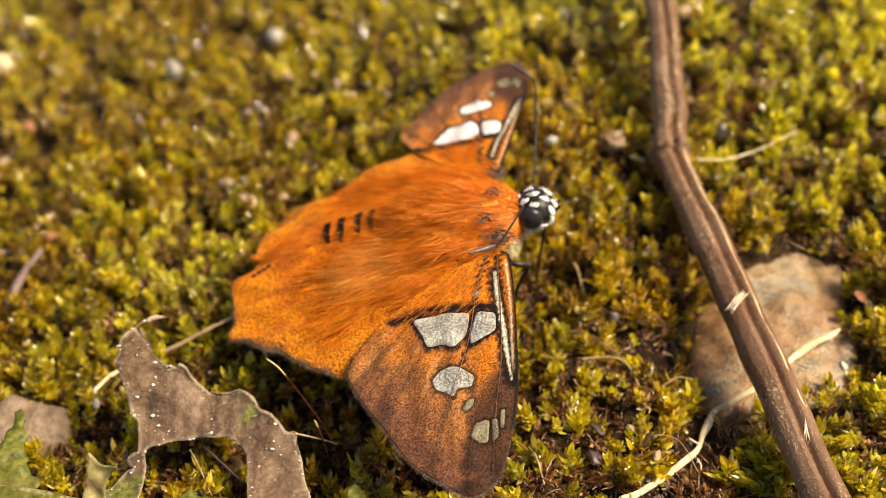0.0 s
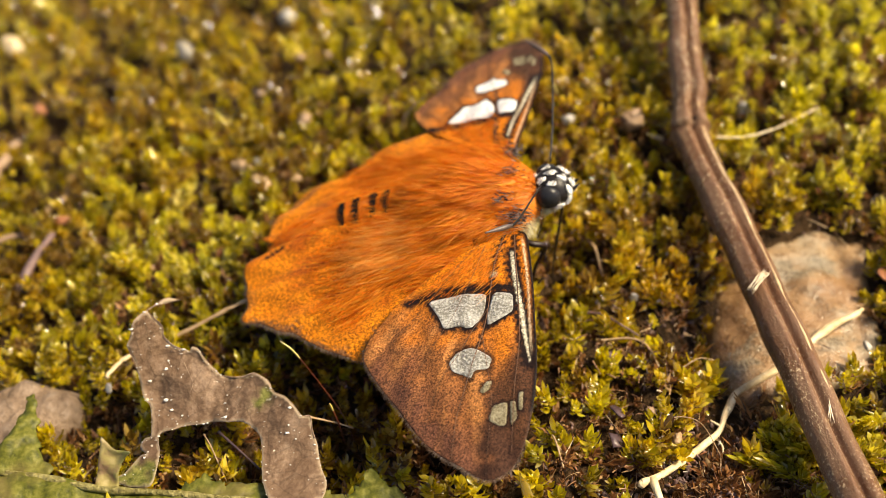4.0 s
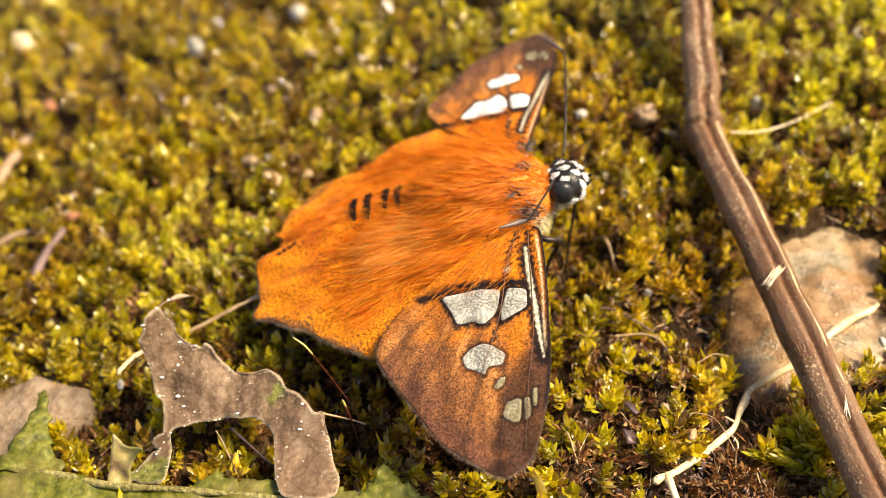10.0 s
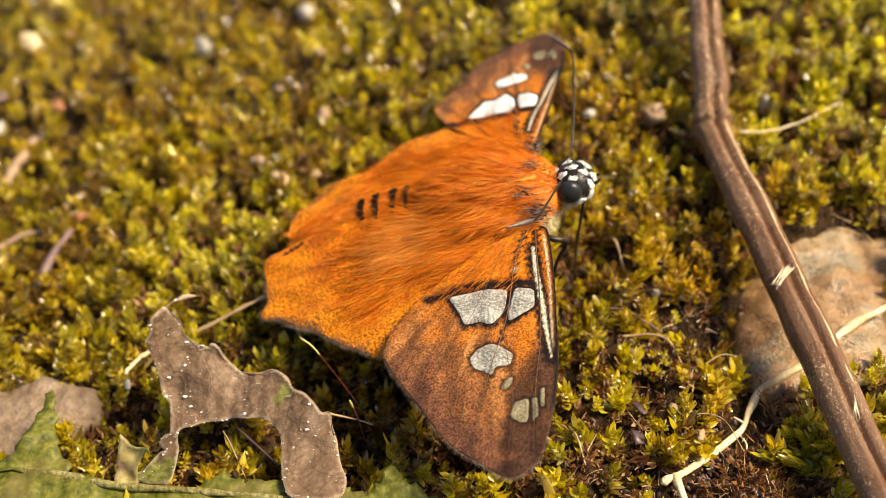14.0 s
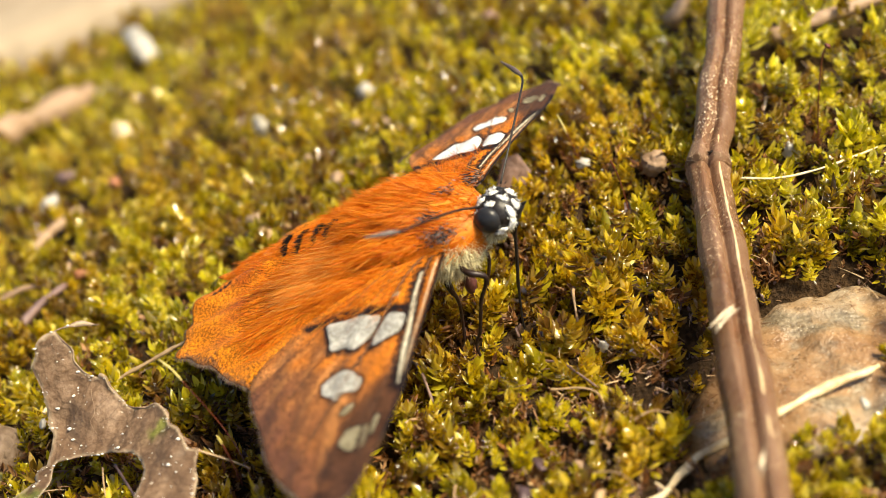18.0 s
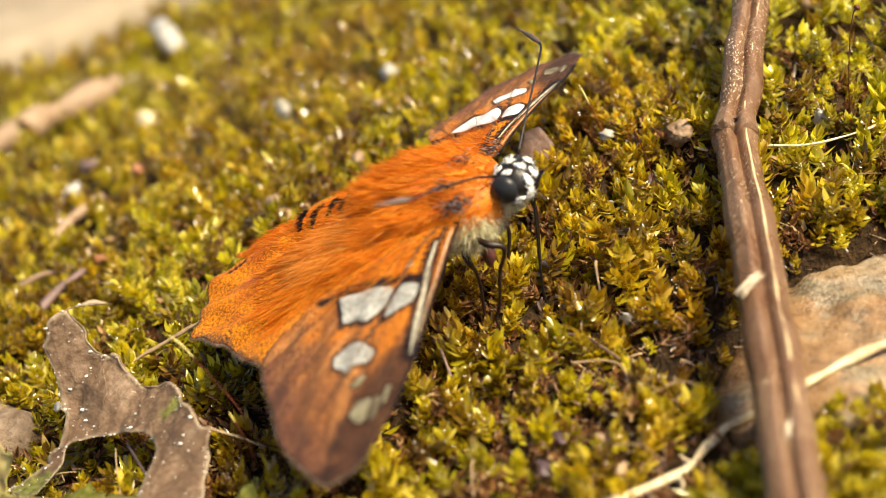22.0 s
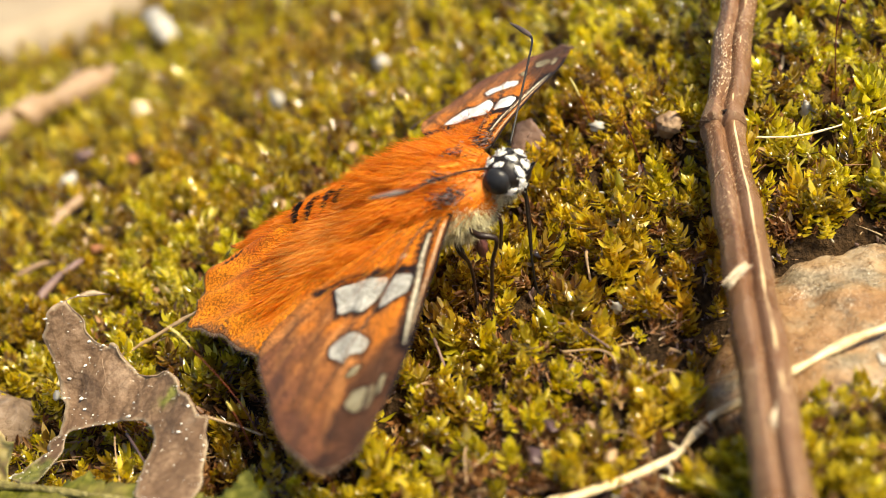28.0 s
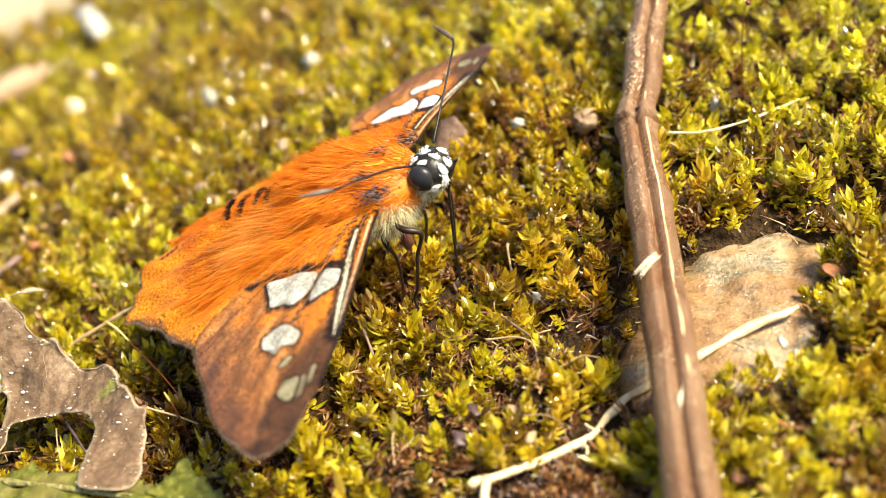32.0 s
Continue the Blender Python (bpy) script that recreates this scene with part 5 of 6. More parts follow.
# ---------------------------------------------------------------- withered leaf
def make_leaf():
    m, nt, b = material("withered_leaf", 0.55, spec=0.35)
    blot = grain(nt, 0.28, 5)
    fine = grain(nt, 2.4, 5)
    col = ramp(nt, fine, (0.25, (0.085, 0.050, 0.031)), (0.5, (0.165, 0.108, 0.070)), (0.75, (0.28, 0.195, 0.135)))
    col = mix(nt, ramp(nt, blot, (0.40, (0, 0, 0)), (0.62, (0.75, 0.75, 0.75))), col, (0.11, 0.066, 0.040))
    dots = grain(nt, 1.5, 1)
    col = mix(nt, ramp(nt, dots, (0.74, (0, 0, 0)), (0.77, (0.9, 0.9, 0.9))), col, (0.66, 0.62, 0.54))
    cell = nt.nodes.new("ShaderNodeTexVoronoi")
    cell.feature = "DISTANCE_TO_EDGE"
    cell.inputs["Scale"].default_value = 520
    nt.links.new(coords(nt), cell.inputs["Vector"])
    net = ramp(nt, cell.outputs["Distance"], (0.012, (0.35, 0.35, 0.35)), (0.04, (0, 0, 0)))
    col = mix(nt, net, col, (0.055, 0.033, 0.018))
    tone = grain(nt, 0.13, 3)
    col = mix(nt, 1.0, col, ramp(nt, tone, (0.36, (0.62, 0.55, 0.48)), (0.62, (1.2, 1.15, 1.05))), "MULTIPLY")
    tint = nt.nodes.new("ShaderNodeVertexColor")
    tint.layer_name = "tint"
    rgb = nt.nodes.new("ShaderNodeSeparateColor")
    nt.links.new(tint.outputs[0], rgb.inputs[0])
    col = mix(nt, rgb.outputs[0], col, ramp(nt, fine, (0.3, (0.07, 0.085, 0.008)), (0.7, (0.24, 0.24, 0.05))))
    col = mix(nt, rgb.outputs[1], col, (0.42, 0.33, 0.22))
    nt.links.new(col, b.inputs["Base Color"])
    bumped(nt, b, mix(nt, 0.5, blot, fine), 0.28)
    lets_light(nt, b, col, 0.22)
    BROWN = m
    m, nt, b = material("green_leaf", 0.5, spec=0.35)
    big, mid = grain(nt, 0.22, 5), grain(nt, 1.6, 6)
    col = ramp(nt, mid, (0.28, (0.045, 0.052, 0.006)), (0.5, (0.125, 0.128, 0.013)), (0.72, (0.25, 0.235, 0.045)))
    col = mix(nt, ramp(nt, big, (0.54, (0, 0, 0)), (0.68, (0.6, 0.6, 0.6))), col, (0.20, 0.15, 0.05))
    nt.links.new(col, b.inputs["Base Color"])
    bumped(nt, b, mix(nt, 0.5, big, mid), 0.25)
    lets_light(nt, b, col, 0.3)
    GREEN = m
    RIB = mat_plain("leaf_rib", [(0.32, (0.045, 0.032, 0.012)), (0.5, (0.16, 0.135, 0.03)), (0.68, (0.38, 0.33, 0.13))], 2.6, 0.55, 0.35)
    RIM = mat_plain("leaf_rim", [(0.3, (0.07, 0.040, 0.022)), (0.55, (0.22, 0.14, 0.085)), (0.72, (0.48, 0.37, 0.25))], 2.6, 0.5, 0.1)
    SPOT = mat_plain("leaf_mould", [(0.3, (0.52, 0.50, 0.42)), (0.7, (0.86, 0.85, 0.80))], 3, 0.7, 0.05)
    t = thing("withered_leaf", (-24, -27, -1.5), "withered grey-brown lobed leaf with pale specks and a green base", "leaf")

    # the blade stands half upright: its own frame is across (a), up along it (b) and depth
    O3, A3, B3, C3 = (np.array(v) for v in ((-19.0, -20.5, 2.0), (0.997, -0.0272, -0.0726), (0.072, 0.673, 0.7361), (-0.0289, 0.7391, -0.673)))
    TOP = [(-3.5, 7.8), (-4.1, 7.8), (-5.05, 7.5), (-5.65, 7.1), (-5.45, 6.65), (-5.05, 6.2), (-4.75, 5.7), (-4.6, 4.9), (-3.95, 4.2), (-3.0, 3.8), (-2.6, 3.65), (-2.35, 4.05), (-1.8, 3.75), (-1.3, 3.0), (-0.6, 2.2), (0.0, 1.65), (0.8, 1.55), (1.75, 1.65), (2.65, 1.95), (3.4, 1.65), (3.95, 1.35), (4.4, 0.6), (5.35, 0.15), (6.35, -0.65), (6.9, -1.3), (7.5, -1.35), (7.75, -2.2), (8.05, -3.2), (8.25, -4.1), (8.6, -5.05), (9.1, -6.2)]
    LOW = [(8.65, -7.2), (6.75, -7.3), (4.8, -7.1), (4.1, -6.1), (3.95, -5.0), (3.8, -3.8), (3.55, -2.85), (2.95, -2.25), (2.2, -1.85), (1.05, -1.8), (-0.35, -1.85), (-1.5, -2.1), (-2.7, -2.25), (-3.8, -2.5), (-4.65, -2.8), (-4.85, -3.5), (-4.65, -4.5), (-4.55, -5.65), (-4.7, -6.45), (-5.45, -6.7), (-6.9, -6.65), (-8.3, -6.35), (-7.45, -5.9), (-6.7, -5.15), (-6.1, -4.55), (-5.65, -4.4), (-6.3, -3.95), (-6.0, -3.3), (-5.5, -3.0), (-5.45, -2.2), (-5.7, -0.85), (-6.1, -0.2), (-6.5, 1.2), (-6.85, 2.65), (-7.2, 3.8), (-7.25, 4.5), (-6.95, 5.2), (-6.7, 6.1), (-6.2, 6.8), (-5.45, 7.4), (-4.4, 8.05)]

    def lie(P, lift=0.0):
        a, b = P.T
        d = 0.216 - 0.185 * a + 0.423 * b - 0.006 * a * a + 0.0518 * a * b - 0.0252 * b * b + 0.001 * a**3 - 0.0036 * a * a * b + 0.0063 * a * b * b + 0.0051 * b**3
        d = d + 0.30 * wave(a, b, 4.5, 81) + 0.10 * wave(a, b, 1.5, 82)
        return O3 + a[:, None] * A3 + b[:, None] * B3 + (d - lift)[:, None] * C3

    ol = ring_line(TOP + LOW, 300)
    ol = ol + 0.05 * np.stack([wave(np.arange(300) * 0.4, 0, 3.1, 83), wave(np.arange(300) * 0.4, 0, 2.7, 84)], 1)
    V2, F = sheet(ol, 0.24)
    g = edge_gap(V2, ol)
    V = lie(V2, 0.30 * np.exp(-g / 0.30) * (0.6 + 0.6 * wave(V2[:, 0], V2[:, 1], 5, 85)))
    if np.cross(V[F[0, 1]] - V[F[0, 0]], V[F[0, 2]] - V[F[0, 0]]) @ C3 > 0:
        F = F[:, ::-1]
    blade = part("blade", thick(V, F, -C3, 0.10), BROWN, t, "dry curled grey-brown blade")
    green = np.exp(-(((V2[:, 0] - 3.7) / 0.7) ** 2 + ((V2[:, 1] - 0.1 - 0.5 * (V2[:, 0] - 3.7)) / 0.55) ** 2)) * 1.3 + np.clip((-4.6 - V2[:, 1]) / 1.0, 0, 1) * (V2[:, 0] < -4)
    green = np.clip(green + 0.35 * wave(V2[:, 0], V2[:, 1], 0.8, 86) * (green > 0.1), 0, 0.9)
    worn = np.clip(1.1 - g / 0.10 + 0.5 * wave(V2[:, 0], V2[:, 1], 0.7, 87), 0, 0.8)
    tone3 = np.stack([green, worn, 0 * g], 1)
    paint(blade, "tint", np.concatenate([tone3, tone3]))
    for k0, k1, rad in ((0, 62, 0.045), (62, 112, 0.07), (150, 196, 0.04), (246, 300, 0.04)):
        q = ol[k0:k1]
        part("curled_rim", tube(lie(q, 0.10), rad * (1 + 0.25 * wave(np.arange(len(q)) * 0.5, 0, 4, k0)), 8), RIM, blade, "dark brown rolled leaf edge")
    r = np.random.default_rng(8)
    near_rim = np.where(g < 0.35)[0]
    pick = V[np.concatenate([r.integers(0, len(V), 80), r.choice(near_rim, 90)])]
    pcs = [ball(p - C3 * 0.05, (s, s * (0.5 + 0.4 * math.sin(i)), s * 0.5), 8, 6, 0.3, i) for i, (p, s) in enumerate(zip(pick, 0.045 + 0.15 * r.uniform(0, 1, 170) ** 6))]
    part("mould_specks", joined(*pcs), SPOT, blade, "white specks of mould")
    for vn in ([(-0.1, 1.5), (0.7, 0.4), (1.5, -0.5), (2.3, -1.6)], [(-3.0, 2.8), (-2.2, 1.2), (-2.4, 0.2), (-1.4, -1.2)]):
        part("vein", tube(lie(spline(vn, 24), 0.0), np.linspace(0.03, 0.012, 24), 6), RIM, blade)
    # midrib along the ground
    rib = spline([(-46, -23.0, -0.6), (-37.3, -25.2, 0.2), (-32.6, -26.3, 0.4), (-27.9, -27.8, 0.4), (-23.5, -28.4, 0.3), (-16.8, -29.6, 0.2), (-8.5, -30.9, -0.2), (0.0, -32.2, -0.9)], 80)
    part("midrib", tube(rib, 0.29 * np.linspace(1.3, 0.7, 80) * (1 + 0.12 * wave(np.arange(80.0), 0, 5, 2)), 12), RIB, t, "ribbed olive-brown midrib")
    # green lobes
    lobes = [[(-44, -25.0), (-39.9, -24.9), (-37.3, -24.2), (-36.5, -23.4), (-35.7, -21.7), (-35.2, -20.0), (-34.9, -18.7), (-34.5, -18.6), (-34.1, -20.3), (-33.8, -21.8), (-33.3, -23.9), (-32.7, -26.1), (-38, -25.6)],
             [(-46, -23.4), (-36, -25.4), (-30.0, -27.2), (-22.0, -28.7), (-14.0, -30.1), (-6.0, -31.4), (-6.5, -34), (-16, -36), (-30, -36), (-46, -34)],
             [(-21.5, -28.6), (-20.0, -27.2), (-18.4, -27.9), (-16.5, -28.0), (-12.5, -28.8), (-9.5, -29.6), (-9.0, -30.6), (-16, -29.6)],
             [(-9.0, -30.7), (-7.8, -29.6), (-6.6, -27.6), (-6.0, -29.0), (-3.0, -31.2), (-5.0, -31.6)]]
    for i, lb in enumerate(lobes):
        ol = ring_line(lb, 140)
        out = ol - ol.mean(0)
        ol = ol + 0.22 * out / np.linalg.norm(out, axis=1)[:, None] * (np.abs(np.sin(np.arange(140) * 0.42 + wave(np.arange(140.0), 0, 21, 8 + i))) - 0.5)[:, None]
        ol = ol + 0.16 * np.stack([wave(np.arange(140) * 0.26, 0, 1.9, 90 + i), wave(np.arange(140) * 0.26, 0, 1.6, 95 + i)], 1)
        V2, F = sheet(ol, 0.4)
        zz = 0.3 + 0.28 * wave(V2[:, 0], V2[:, 1], 6, 97 + i) + 0.12 * wave(V2[:, 0], V2[:, 1], 1.8, 99 + i) + (0.30 if i in (0, 3) else 0.1) * np.clip(V2[:, 1] + 27.5 + (3 if i == 3 else 0), 0, 9) * (0.6 if i == 0 else 1.0) - (0.16 * np.clip(-29 - V2[:, 1], 0, 9))
        V = np.stack([V2[:, 0], V2[:, 1], zz], 1)
        if np.cross(V[F[0, 1]] - V[F[0, 0]], V[F[0, 2]] - V[F[0, 0]])[2] < 0:
            F = F[:, ::-1]
        part("green_lobe", thick(V, F, np.array((0, 0, 1.0)), 0.12), GREEN, t, "green lobe with brown edges")

    FOLD = mat_plain("folded_lobe", [(0.34, (0.26, 0.14, 0.09)), (0.48, (0.36, 0.33, 0.09)), (0.66, (0.56, 0.48, 0.22))], 0.7, 0.5, 0.3, through_colour=True, amount=0.3)
    for lb, base, tilt, nm in (([(-1.4, -2.3), (0.3, -2.2), (0.7, -1.0), (1.2, -0.1), (1.9, 0.5), (2.6, 0.8), (1.8, 1.0), (0.9, 1.3), (0.3, 2.0), (0.0, 2.4), (-0.3, 1.5), (-0.7, 0.2), (-1.1, -1.0)], (-27.5, -26.4, 1.3), (46, -10, 4), "folded_lobe"),):
        V2, F = sheet(ring_line(lb, 50), 0.25)
        x, y = V2.T
        V = np.stack([x, y, 0.22 * x * x - 0.06 * y * y + 0.12 * wave(x, y, 1.4, 6)], 1)
        M = np.array(pose(0, 0, 0, *tilt).to_3x3())
        V = V @ M.T + np.array(base)
        up3 = M @ np.array((0, 0, 1.0))
        if np.cross(V[F[0, 1]] - V[F[0, 0]], V[F[0, 2]] - V[F[0, 0]]) @ up3 < 0:
            F = F[:, ::-1]
        part(nm, thick(V, F, up3, 0.10), FOLD, t, "small folded yellow-green lobe with a pinkish edge")


make_leaf()


# ---------------------------------------------------------------- small things on the moss
def pebble(p, axes, mat, label, seed, group="", turn=None):
    V, F = ball(p, axes, 18, 12, 0.22, seed, turn)
    solo("pebble", (V, F), mat, p, label, "pebble", group)


pebble((18.4, 11.0, 2.7), (1.1, 0.9, 0.9), GRAIN_TAN, "pale pinkish-tan pebble beside the twig", 1)
pebble((29.5, 13.0, 1.2), (0.6, 0.3, 1.15), GRAIN_WHITE, "upright grey-white flake of stone", 2)
pebble((12.3, 11.4, 3.1), (0.6, 0.4, 0.4), GRAIN_WHITE, "small white grain on the moss", 3)
pebble((16.0, -9.5, -0.9), (0.38, 0.1, 0.5), GRAIN_WHITE, "small white flake on the moss", 4)
pebble((-28.6, 37.0, -3.0), (0.85, 0.75, 1.3), GRAIN_WHITE, "whitish upright pebble on the far moss", 5)
pebble((-50.7, 45.7, -6.2), (1.35, 1.2, 1.3), ROOT, "round cream pebble on the far moss", 6)
pebble((-17.0, 40.9, -2.0), (0.9, 0.8, 0.9), GRAIN_WHITE, "round whitish pebble on the far moss", 7)


def straw(a, b, radius, mat, label, name="straw", bend=0.3):
    a, b = np.array(a, float), np.array(b, float)
    fibre(name, [a, a * 0.67 + b * 0.33 + (0, 0, bend), a * 0.33 + b * 0.67 + (0, 0, bend), b], radius, mat, label, "straw", 24)


straw((-20.7, 13.3, -0.7), (-17.4, 9.3, -0.9), 0.55, STRAW, "short broken tan straw on the moss")
straw((-86.0, 28.0, -7.6), (-62.8, 62.8, -7.6), 1.8, GRAIN_TAN, "thick tan dry stalk on the far moss")
straw((-47.9, 13.6, -4.1), (-45.3, 24.1, -4.0), 0.6, GRAIN_TAN, "dry tan stalk on the moss")
straw((-65.5, 81.0, -8.0), (-59.0, 71.5, -8.0), 1.25, GRAIN_WHITE, "pale whitish broken stalk on the far moss")


# ---------------------------------------------------------------- moss fruit stalks
RED_STALK = mat_plain("red_stalk", [(0.3, (0.06, 0.010, 0.006)), (0.7, (0.17, 0.04, 0.014))], 2, 0.35, 0.03)
YELLOW_TIP = mat_plain("yellow_cap", [(0.3, (0.42, 0.32, 0.06)), (0.7, (0.66, 0.56, 0.22))], 2, 0.45, 0.05)


def stalk(pts, cap_from, cap_mat, label, r=0.09, cap_r=0.2):
    t = thing("moss_stalk", tuple(pts[0]), label, "moss stalk", "moss stalks")
    P = spline(pts, 60)
    k = int(cap_from * 59)
    part("stalk", tube(P[:k + 1], r, 8), RED_STALK, t, "thin dark red stalk")
    m = 60 - k
    part("capsule", tube(P[k:], cap_r * np.sin(np.linspace(0.5, 3.0, m)) ** 0.8 + 0.02, 10), cap_mat, t, "pointed capsule")


stalk([(-8.4, -22.6, -2.2), (-9.2, -21.6, 0.2), (-10.4, -20.9, 2.6), (-11.6, -21.2, 6.2), (-12.3, -21.1, 7.6), (-13.1, -20.9, 8.4)], 0.66, YELLOW_TIP, "thin red moss stalk with a pale yellow pointed cap", 0.038, 0.06)
stalk([(31.6, 15.0, -0.4), (31.8, 15.1, 3.0), (32.3, 15.0, 7.0), (32.8, 15.0, 9.3), (33.3, 15.2, 9.9)], 0.88, RED_STALK, "thin dark moss stalk with a red-brown capsule", 0.05, 0.28)
stalk([(-9.2, -22.8, -2.0), (-9.5, -22.6, 0.5), (-9.9, -22.5, 2.6)], 0.8, YELLOW_TIP, "short thin moss stalk beside the hindwing", 0.07, 0.08)

stalk([(12.6, 11.4, 0.3), (12.1, 11.5, 2.8), (11.4, 11.7, 5.6), (10.8, 11.9, 7.7)], 0.72, YELLOW_TIP, "thin dark moss stalk with a yellow pointed cap", 0.05, 0.08)
stalk([(16.6, 6.0, 0.3), (16.4, 6.2, 2.4), (16.1, 6.4, 4.4), (15.7, 6.5, 5.9)], 0.8, RED_STALK, "thin dark bare moss stalk", 0.05, 0.06)

# ---------------------------------------------------------------- litter
DARK_FIBRE = mat_plain("dark_fibre", [(0.3, (0.06, 0.035, 0.035)), (0.7, (0.22, 0.14, 0.12))], 1.5, 0.5, 0.08)
PURPLE = mat_plain("purple_scrap", [(0.3, (0.03, 0.017, 0.02)), (0.7, (0.10, 0.06, 0.06))], 1.0, 0.4, 0.1)
ORANGE_BIT = mat_plain("rust_bit", [(0.3, (0.20, 0.07, 0.03)), (0.7, (0.40, 0.18, 0.09))], 1.0, 0.5, 0.1)

DULL_BARK = mat_plain("dull_bark", [(0.3, (0.11, 0.062, 0.045)), (0.7, (0.27, 0.165, 0.125))], 1.2, 0.65, 0.3)
RUSSET = mat_plain("russet_bark", [(0.3, (0.07, 0.024, 0.014)), (0.7, (0.24, 0.10, 0.06))], 1.6, 0.65, 0.5)


def scrap(poly, base, tilt, mat, label, name="leaf_scrap", curl=0.12):
    """A small stiff scrap of leaf or bark, tilted about x and y (degrees)."""
    V2, F = sheet(ring_line(poly, 50), 0.3)
    c = V2.mean(0)
    x, y = (V2 - c).T
    V = np.stack([x, y, curl * x * x * 0.6 - curl * y * y * 0.4 + 0.06 * wave(x, y, 1.5, 3)], 1)
    M = np.array(pose(0, 0, 0, *tilt).to_3x3())
    V = V @ M.T + np.array(base)
    if np.cross(V[F[0, 1]] - V[F[0, 0]], V[F[0, 2]] - V[F[0, 0]]) @ (M @ np.array((0, 0, 1.0))) < 0:
        F = F[:, ::-1]
    solo(name, thick(V, F, M @ np.array((0, 0, 1.0)), 0.14), mat, base, label, "leaf scrap")


scrap([(-1.2, -2.2), (-1.1, -2.25), (1.0, -2.3), (1.1, -2.2), (1.55, 0.6), (1.5, 0.9), (0.3, 2.1), (0.15, 2.1), (-0.9, 1.6), (-1.0, 1.5), (-1.2, -0.4)], (5.9, 11.0, 2.3), (62, 18, 8), DULL_BARK, "pinkish-brown dry leaf scrap standing behind the head")
scrap([(-0.5, -0.62), (-0.46, -0.66), (0.42, -0.72), (0.46, -0.68), (0.56, 0.42), (0.52, 0.47), (0.0, 0.5), (-0.44, 0.62), (-0.48, 0.58), (-0.52, 0.0)], (12.6, -25.0, -1.3), (18, 20, 20), PURPLE, "small purplish scrap lying on the moss")
scrap([(-0.5, -0.6), (0.5, -0.5), (0.5, 0.5), (-0.3, 0.7)], (13.2, -22.0, -1.3), (10, 25, 50), PURPLE, "small purplish scrap lying on the moss")
scrap([(-1.8, -0.5), (-0.4, -0.75), (1.2, -0.6), (2.0, -0.1), (1.5, 0.5), (0.3, 0.35), (-0.6, 0.7), (-1.6, 0.4)], (33.0, -28.2, -2.6), (14, -10, 14), RUSSET, "rough russet bark scrap beside the twig")
scrap([(-1.2, -0.6), (0.9, -0.5), (1.3, 0.5), (-0.6, 0.8)], (38.4, -8.2, -1.6), (15, 20, 60), ORANGE_BIT, "rust-brown shrivelled scrap on the stone's edge")
scrap([(-0.35, -0.3), (0.4, -0.2), (0.35, 0.3), (-0.3, 0.25)], (14.0, 6.2, 0.5), (20, 15, 10), ORANGE_BIT, "small rust-brown scrap on the moss")


def strand_thing(name, pts, radius, mat, label, category="rootlet"):
    P = spline(pts, 26)
    V, F = tube(P, radius * (1 + 0.15 * wave(np.arange(26.0), 0, 6, 3)) * np.linspace(1.05, 0.6, 26), 7)
    solo(name, (V, F), mat, tuple(np.mean(pts, 0)), label, category)


strand_thing("rootlet", [(12.6, -14.0, -1.3), (15.0, -14.1, -1.2), (16.4, -15.0, -1.3), (17.1, -17.3, -1.5)], 0.10, STRAW, "pale curved rootlet on wet soil")
strand_thing("rootlet", [(11.6, -10.5, -1.3), (13.0, -11.2, -1.0), (14.3, -12.3, -1.1), (15.9, -13.7, -1.4)], 0.12, DARK_FIBRE, "thin purplish rootlet on the moss")
strand_thing("rootlet", [(19.0, -17.8, -1.3), (20.4, -17.2, -1.0), (21.7, -17.3, -1.2)], 0.07, STRAW, "short pale rootlet on wet soil")
strand_thing("rootlet", [(15.8, -25.6, -1.8), (16.5, -23.9, -1.0), (18.1, -23.4, -1.0), (19.6, -24.2, -1.2), (20.6, -26.7, -1.9)], 0.05, STRAW, "thin looping pale rootlet")
strand_thing("straw", [(7.5, -23.8, -1.3), (7.8, -25.4, -0.7), (8.2, -27.4, -1.4)], 0.10, STRAW, "short pale dry grass blade on the moss", "grass blade")
strand_thing("straw", [(12.8, -2.4, -0.4), (13.2, -4.4, 0.4), (13.6, -6.4, -1.0)], 0.16, STRAW, "pale dry grass blade standing in the moss", "grass blade")
strand_thing("straw", [(1.0, -9.8, -1.2), (2.4, -12.2, -0.6), (3.6, -14.6, -1.6)], 0.18, DARK_FIBRE, "dull purple grass blade under the forewing", "grass blade")
strand_thing("straw", [(17.6, 38.5, 3.2), (18.8, 42.6, 3.6), (20.5, 48.5, 3.8)], 0.8, GRAIN_TAN, "pale broken stalk behind the twig", "straw")
strand_thing("straw", [(27.6, 31.4, 3.4), (33.4, 34.4, 3.8), (40.3, 39.4, 3.2), (47.0, 45.0, 2.0)], 0.75, GRAIN_TAN, "pale flat dry stalk on the moss", "straw")
strand_thing("straw", [(-45.5, 5.2, -3.0), (-43.0, 6.4, -2.4), (-40.6, 7.1, -2.6)], 0.35, GRAIN_TAN, "thin tan dry stalk on the moss", "straw")
strand_thing("straw", [(-39.9, 8.4, -2.8), (-39.2, 10.2, -2.2), (-38.0, 12.2, -2.6)], 0.4, STRAW, "thin tan dry stalk on the moss", "straw")
strand_thing("straw", [(-40.4, -0.6, -2.8), (-39.4, 3.0, -2.2), (-38.3, 6.6, -2.4)], 0.5, DARK_FIBRE, "dull brown stalk half sunk in the moss", "straw")
strand_thing("rootlet", [(26.0, 25.2, 1.0), (27.2, 22.0, 2.4), (26.9, 19.0, 1.2)], 0.16, ROOT, "thin pale arched rootlet beside the twig")
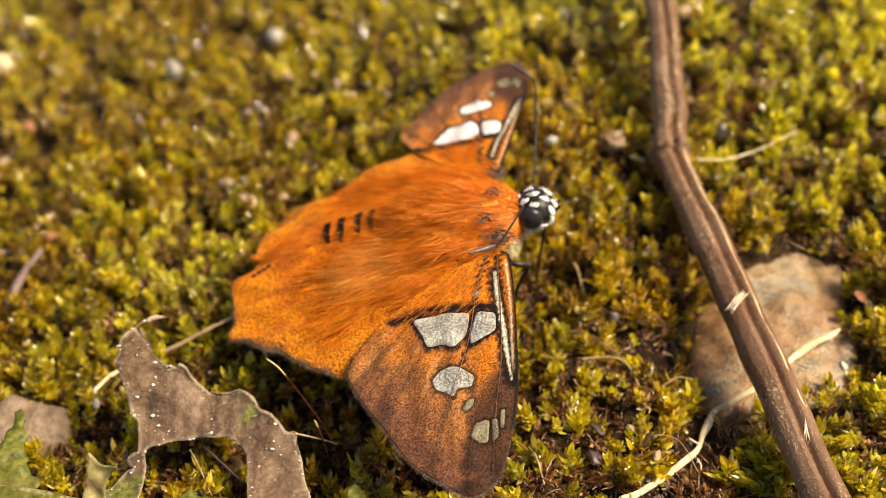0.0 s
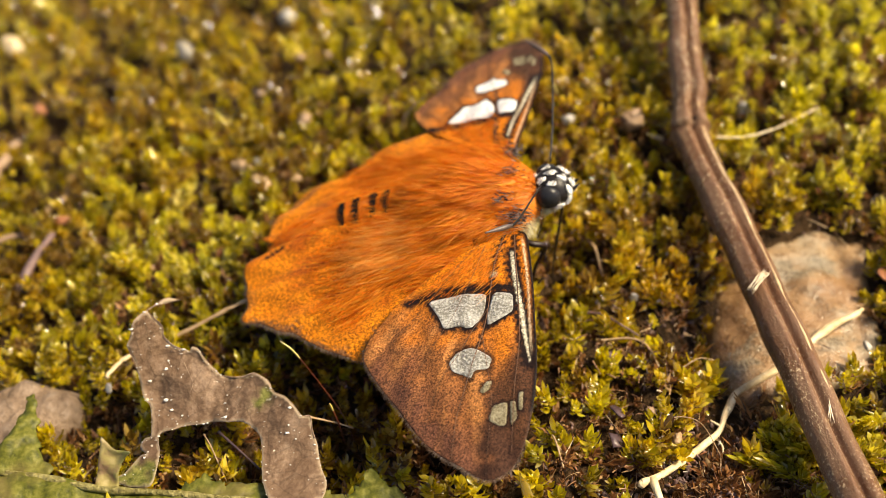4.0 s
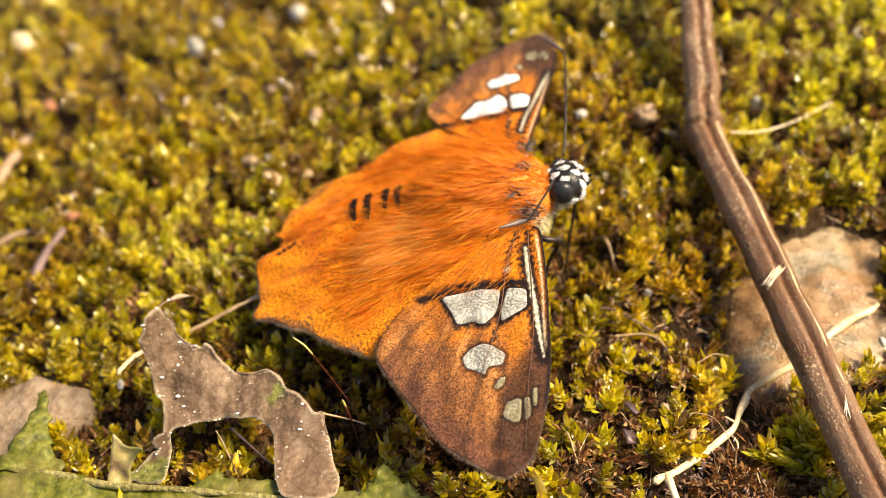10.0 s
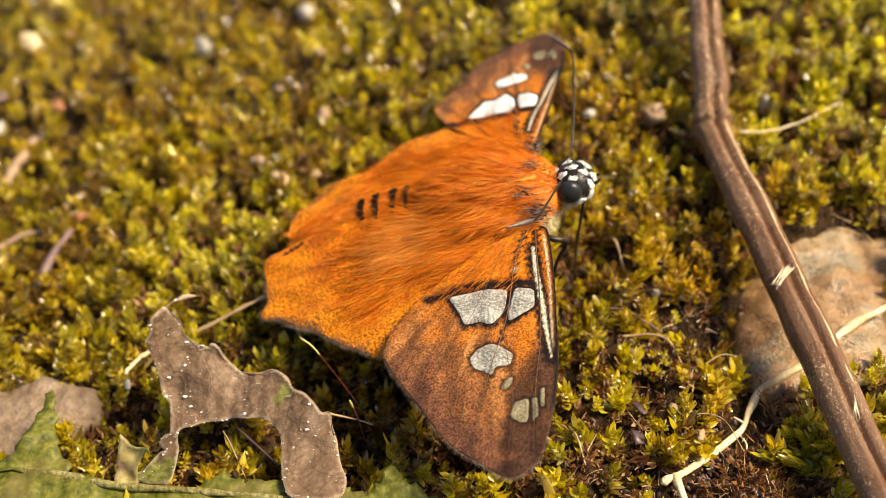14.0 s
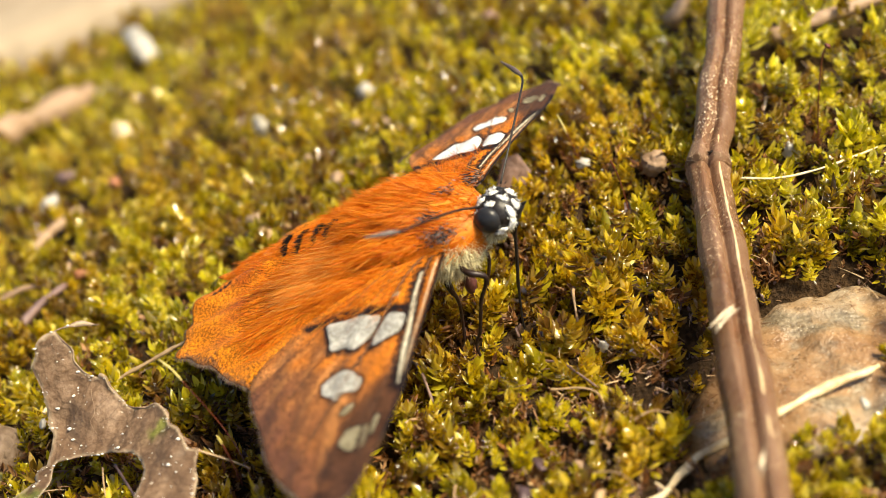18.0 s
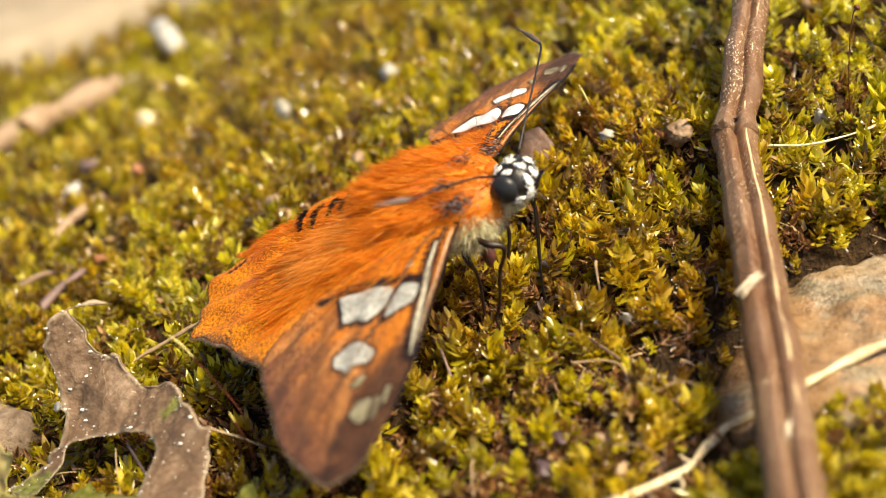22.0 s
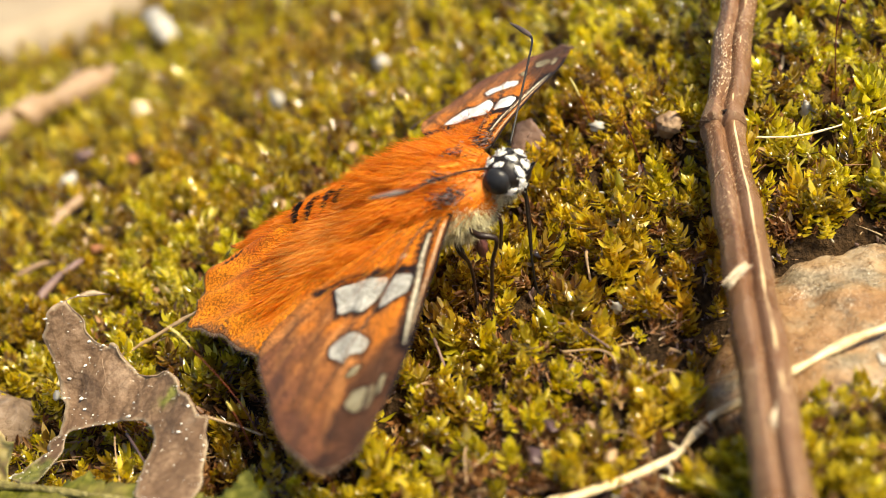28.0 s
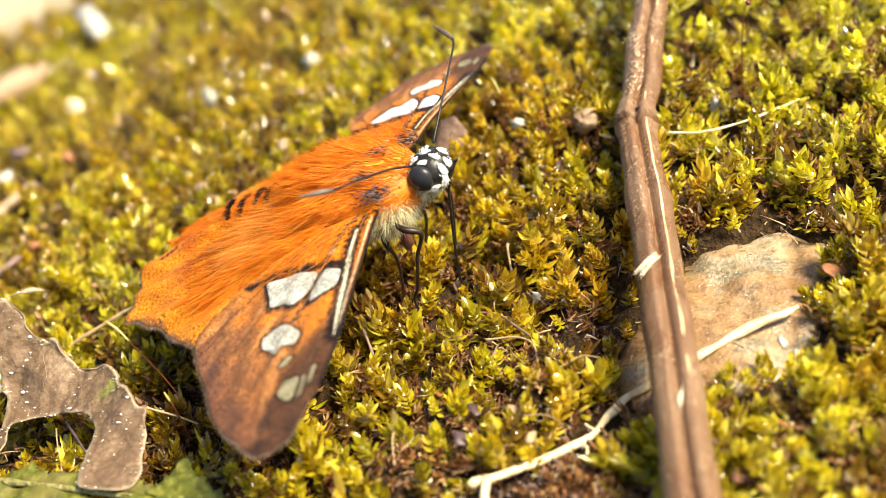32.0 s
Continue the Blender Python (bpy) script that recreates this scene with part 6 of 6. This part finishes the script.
strand_thing("leaf_thread", [(-20.6, -22.0, -0.6), (-19.8, -23.6, -0.6), (-18.6, -26.2, -1.6)], 0.07, STRAW, "thin torn leaf thread under the blade", "leaf thread")
strand_thing("leaf_thread", [(-19.3, -22.2, -0.2), (-17.8, -23.8, -0.4), (-15.8, -26.0, -0.6)], 0.12, PURPLE, "thin torn leaf thread under the blade", "leaf thread")
strand_thing("dry_grass", [(-11.6, -22.9, 1.6), (-10.6, -22.7, 0.9), (-9.6, -22.5, 0.2), (-8.4, -22.3, -0.8)], 0.10, STRAW, "thin pale stem running out from the withered leaf", "grass stem")

for i, (p, s, mt, lab) in enumerate([((15.8, -22.1, -1.5), 0.55, GRAIN_TAN, "round tan grain on the moss"), ((17.5, -25.0, -1.7), 0.6, STRAW, "long tan seed on the soil"), 
                                     ((34.6, -16.7, -1.5), 0.5, GRAIN_WHITE, "small white flake on the stone"), ((-37.9, 8.9, -2.8), 0.9, ORANGE_BIT, "rust-pink grain on the moss"), ((-14.1, 20.0, -1.0), 0.9, GRAIN_TAN, "pinkish-tan grain on the moss"),
                                     ((-18.4, 13.8, -1.2), 0.7, GRAIN_WHITE, "greyish grain on the moss"), ((-14.5, 10.2, -0.8), 0.6, STRAW, "pale yellow grain on the moss"), ((-14.9, 30.7, -0.6), 0.8, GRAIN_TAN, "pale tan grain on the far moss"),
                                     ((-19.2, 26.1, -1.7), 0.7, GRAIN_TAN, "pale tan grain on the far moss"), ((-48.9, 62.1, -6.6), 1.0, GRAIN_TAN, "pale tan grain on the far moss"), ((-8.6, 33.9, -0.5), 0.7, GRAIN_TAN, "pale tan grain on the far moss"),
                                     ((-12.1, 31.7, -1.2), 0.6, GRAIN_TAN, "pale tan grain on the far moss"), ((16.4, 7.6, 0.3), 1.2, DARK_FIBRE, "dark bluish-black grain in a hollow of the moss"), ((-29.6, -15.2, -1.6), 0.5, GRAIN_WHITE, "white grain beside the withered leaf"),
                                     ((-5.8, 56.2, -1.7), 1.5, BARK_BIT, "brown crumb on the far moss"), ((-50.3, 25.9, -4.2), 1.3, GRAIN_WHITE, "pale grey grain on the far moss"),
                                     ((-44.3, 30.2, -4.6), 1.1, ORANGE_BIT, "rust-red grain on the far moss"), ((-51.9, 32.9, -4.9), 1.6, DARK_FIBRE, "dark crumb on the far moss")]):
    pebble(p, (s * 0.9, s * 0.62, s * 0.5), mt, lab, 20 + i, "grains scattered over the moss", turn=np.array(Euler((0.5 * math.sin(i * 2.3), 0.5 * math.cos(i * 1.7), i * 1.1)).to_matrix()))


def make_litter():
    """Crumbs, dead leaves and quartz grit over the soil."""
    r = np.random.default_rng(77)
    for name, n, (cx, cy, sx, sy), mt, size, label in (("soil_crumbs", 700, (20, -29, 5, 2.6), DARK_FIBRE, 0.15, "dark brown soil crumbs and fibres"),
                                                      ("duff", 1300, (10, -9, 18, 13), DARK_FIBRE, 0.13, "dark brown crumbs between the moss shoots"),
                                                      ("rust_crumbs", 300, (20.5, -28.5, 5, 2.6), ORANGE_BIT, 0.10, "rust-brown crumbs on the soil"),
                                                      ("quartz_grit", 220, (6, -8, 22, 16), GRAIN_WHITE, 0.08, "tiny white grit among the moss")):
        pcs = []
        for k in range(n):
            x, y = r.normal(cx, sx), r.normal(cy, sy)
            z = float(soil_height(np.array([x]), np.array([y]))[0]) + r.uniform(0.1, 0.5) + (0.9 if mt is GRAIN_WHITE else 0.0)
            s = size * r.uniform(0.5, 1.6)
            M = np.array(Euler(r.uniform(0, 6.28, 3)).to_matrix())
            pcs.append(ball((x, y, z), (s * r.uniform(1, 3.2), s, s * 0.55), 7, 5, 0.3, k, M))
        ob = new(name, mesh_of(name, *joined(*pcs), mt))
        tagged(ob, label, "litter", kind="stuff")


make_litter()
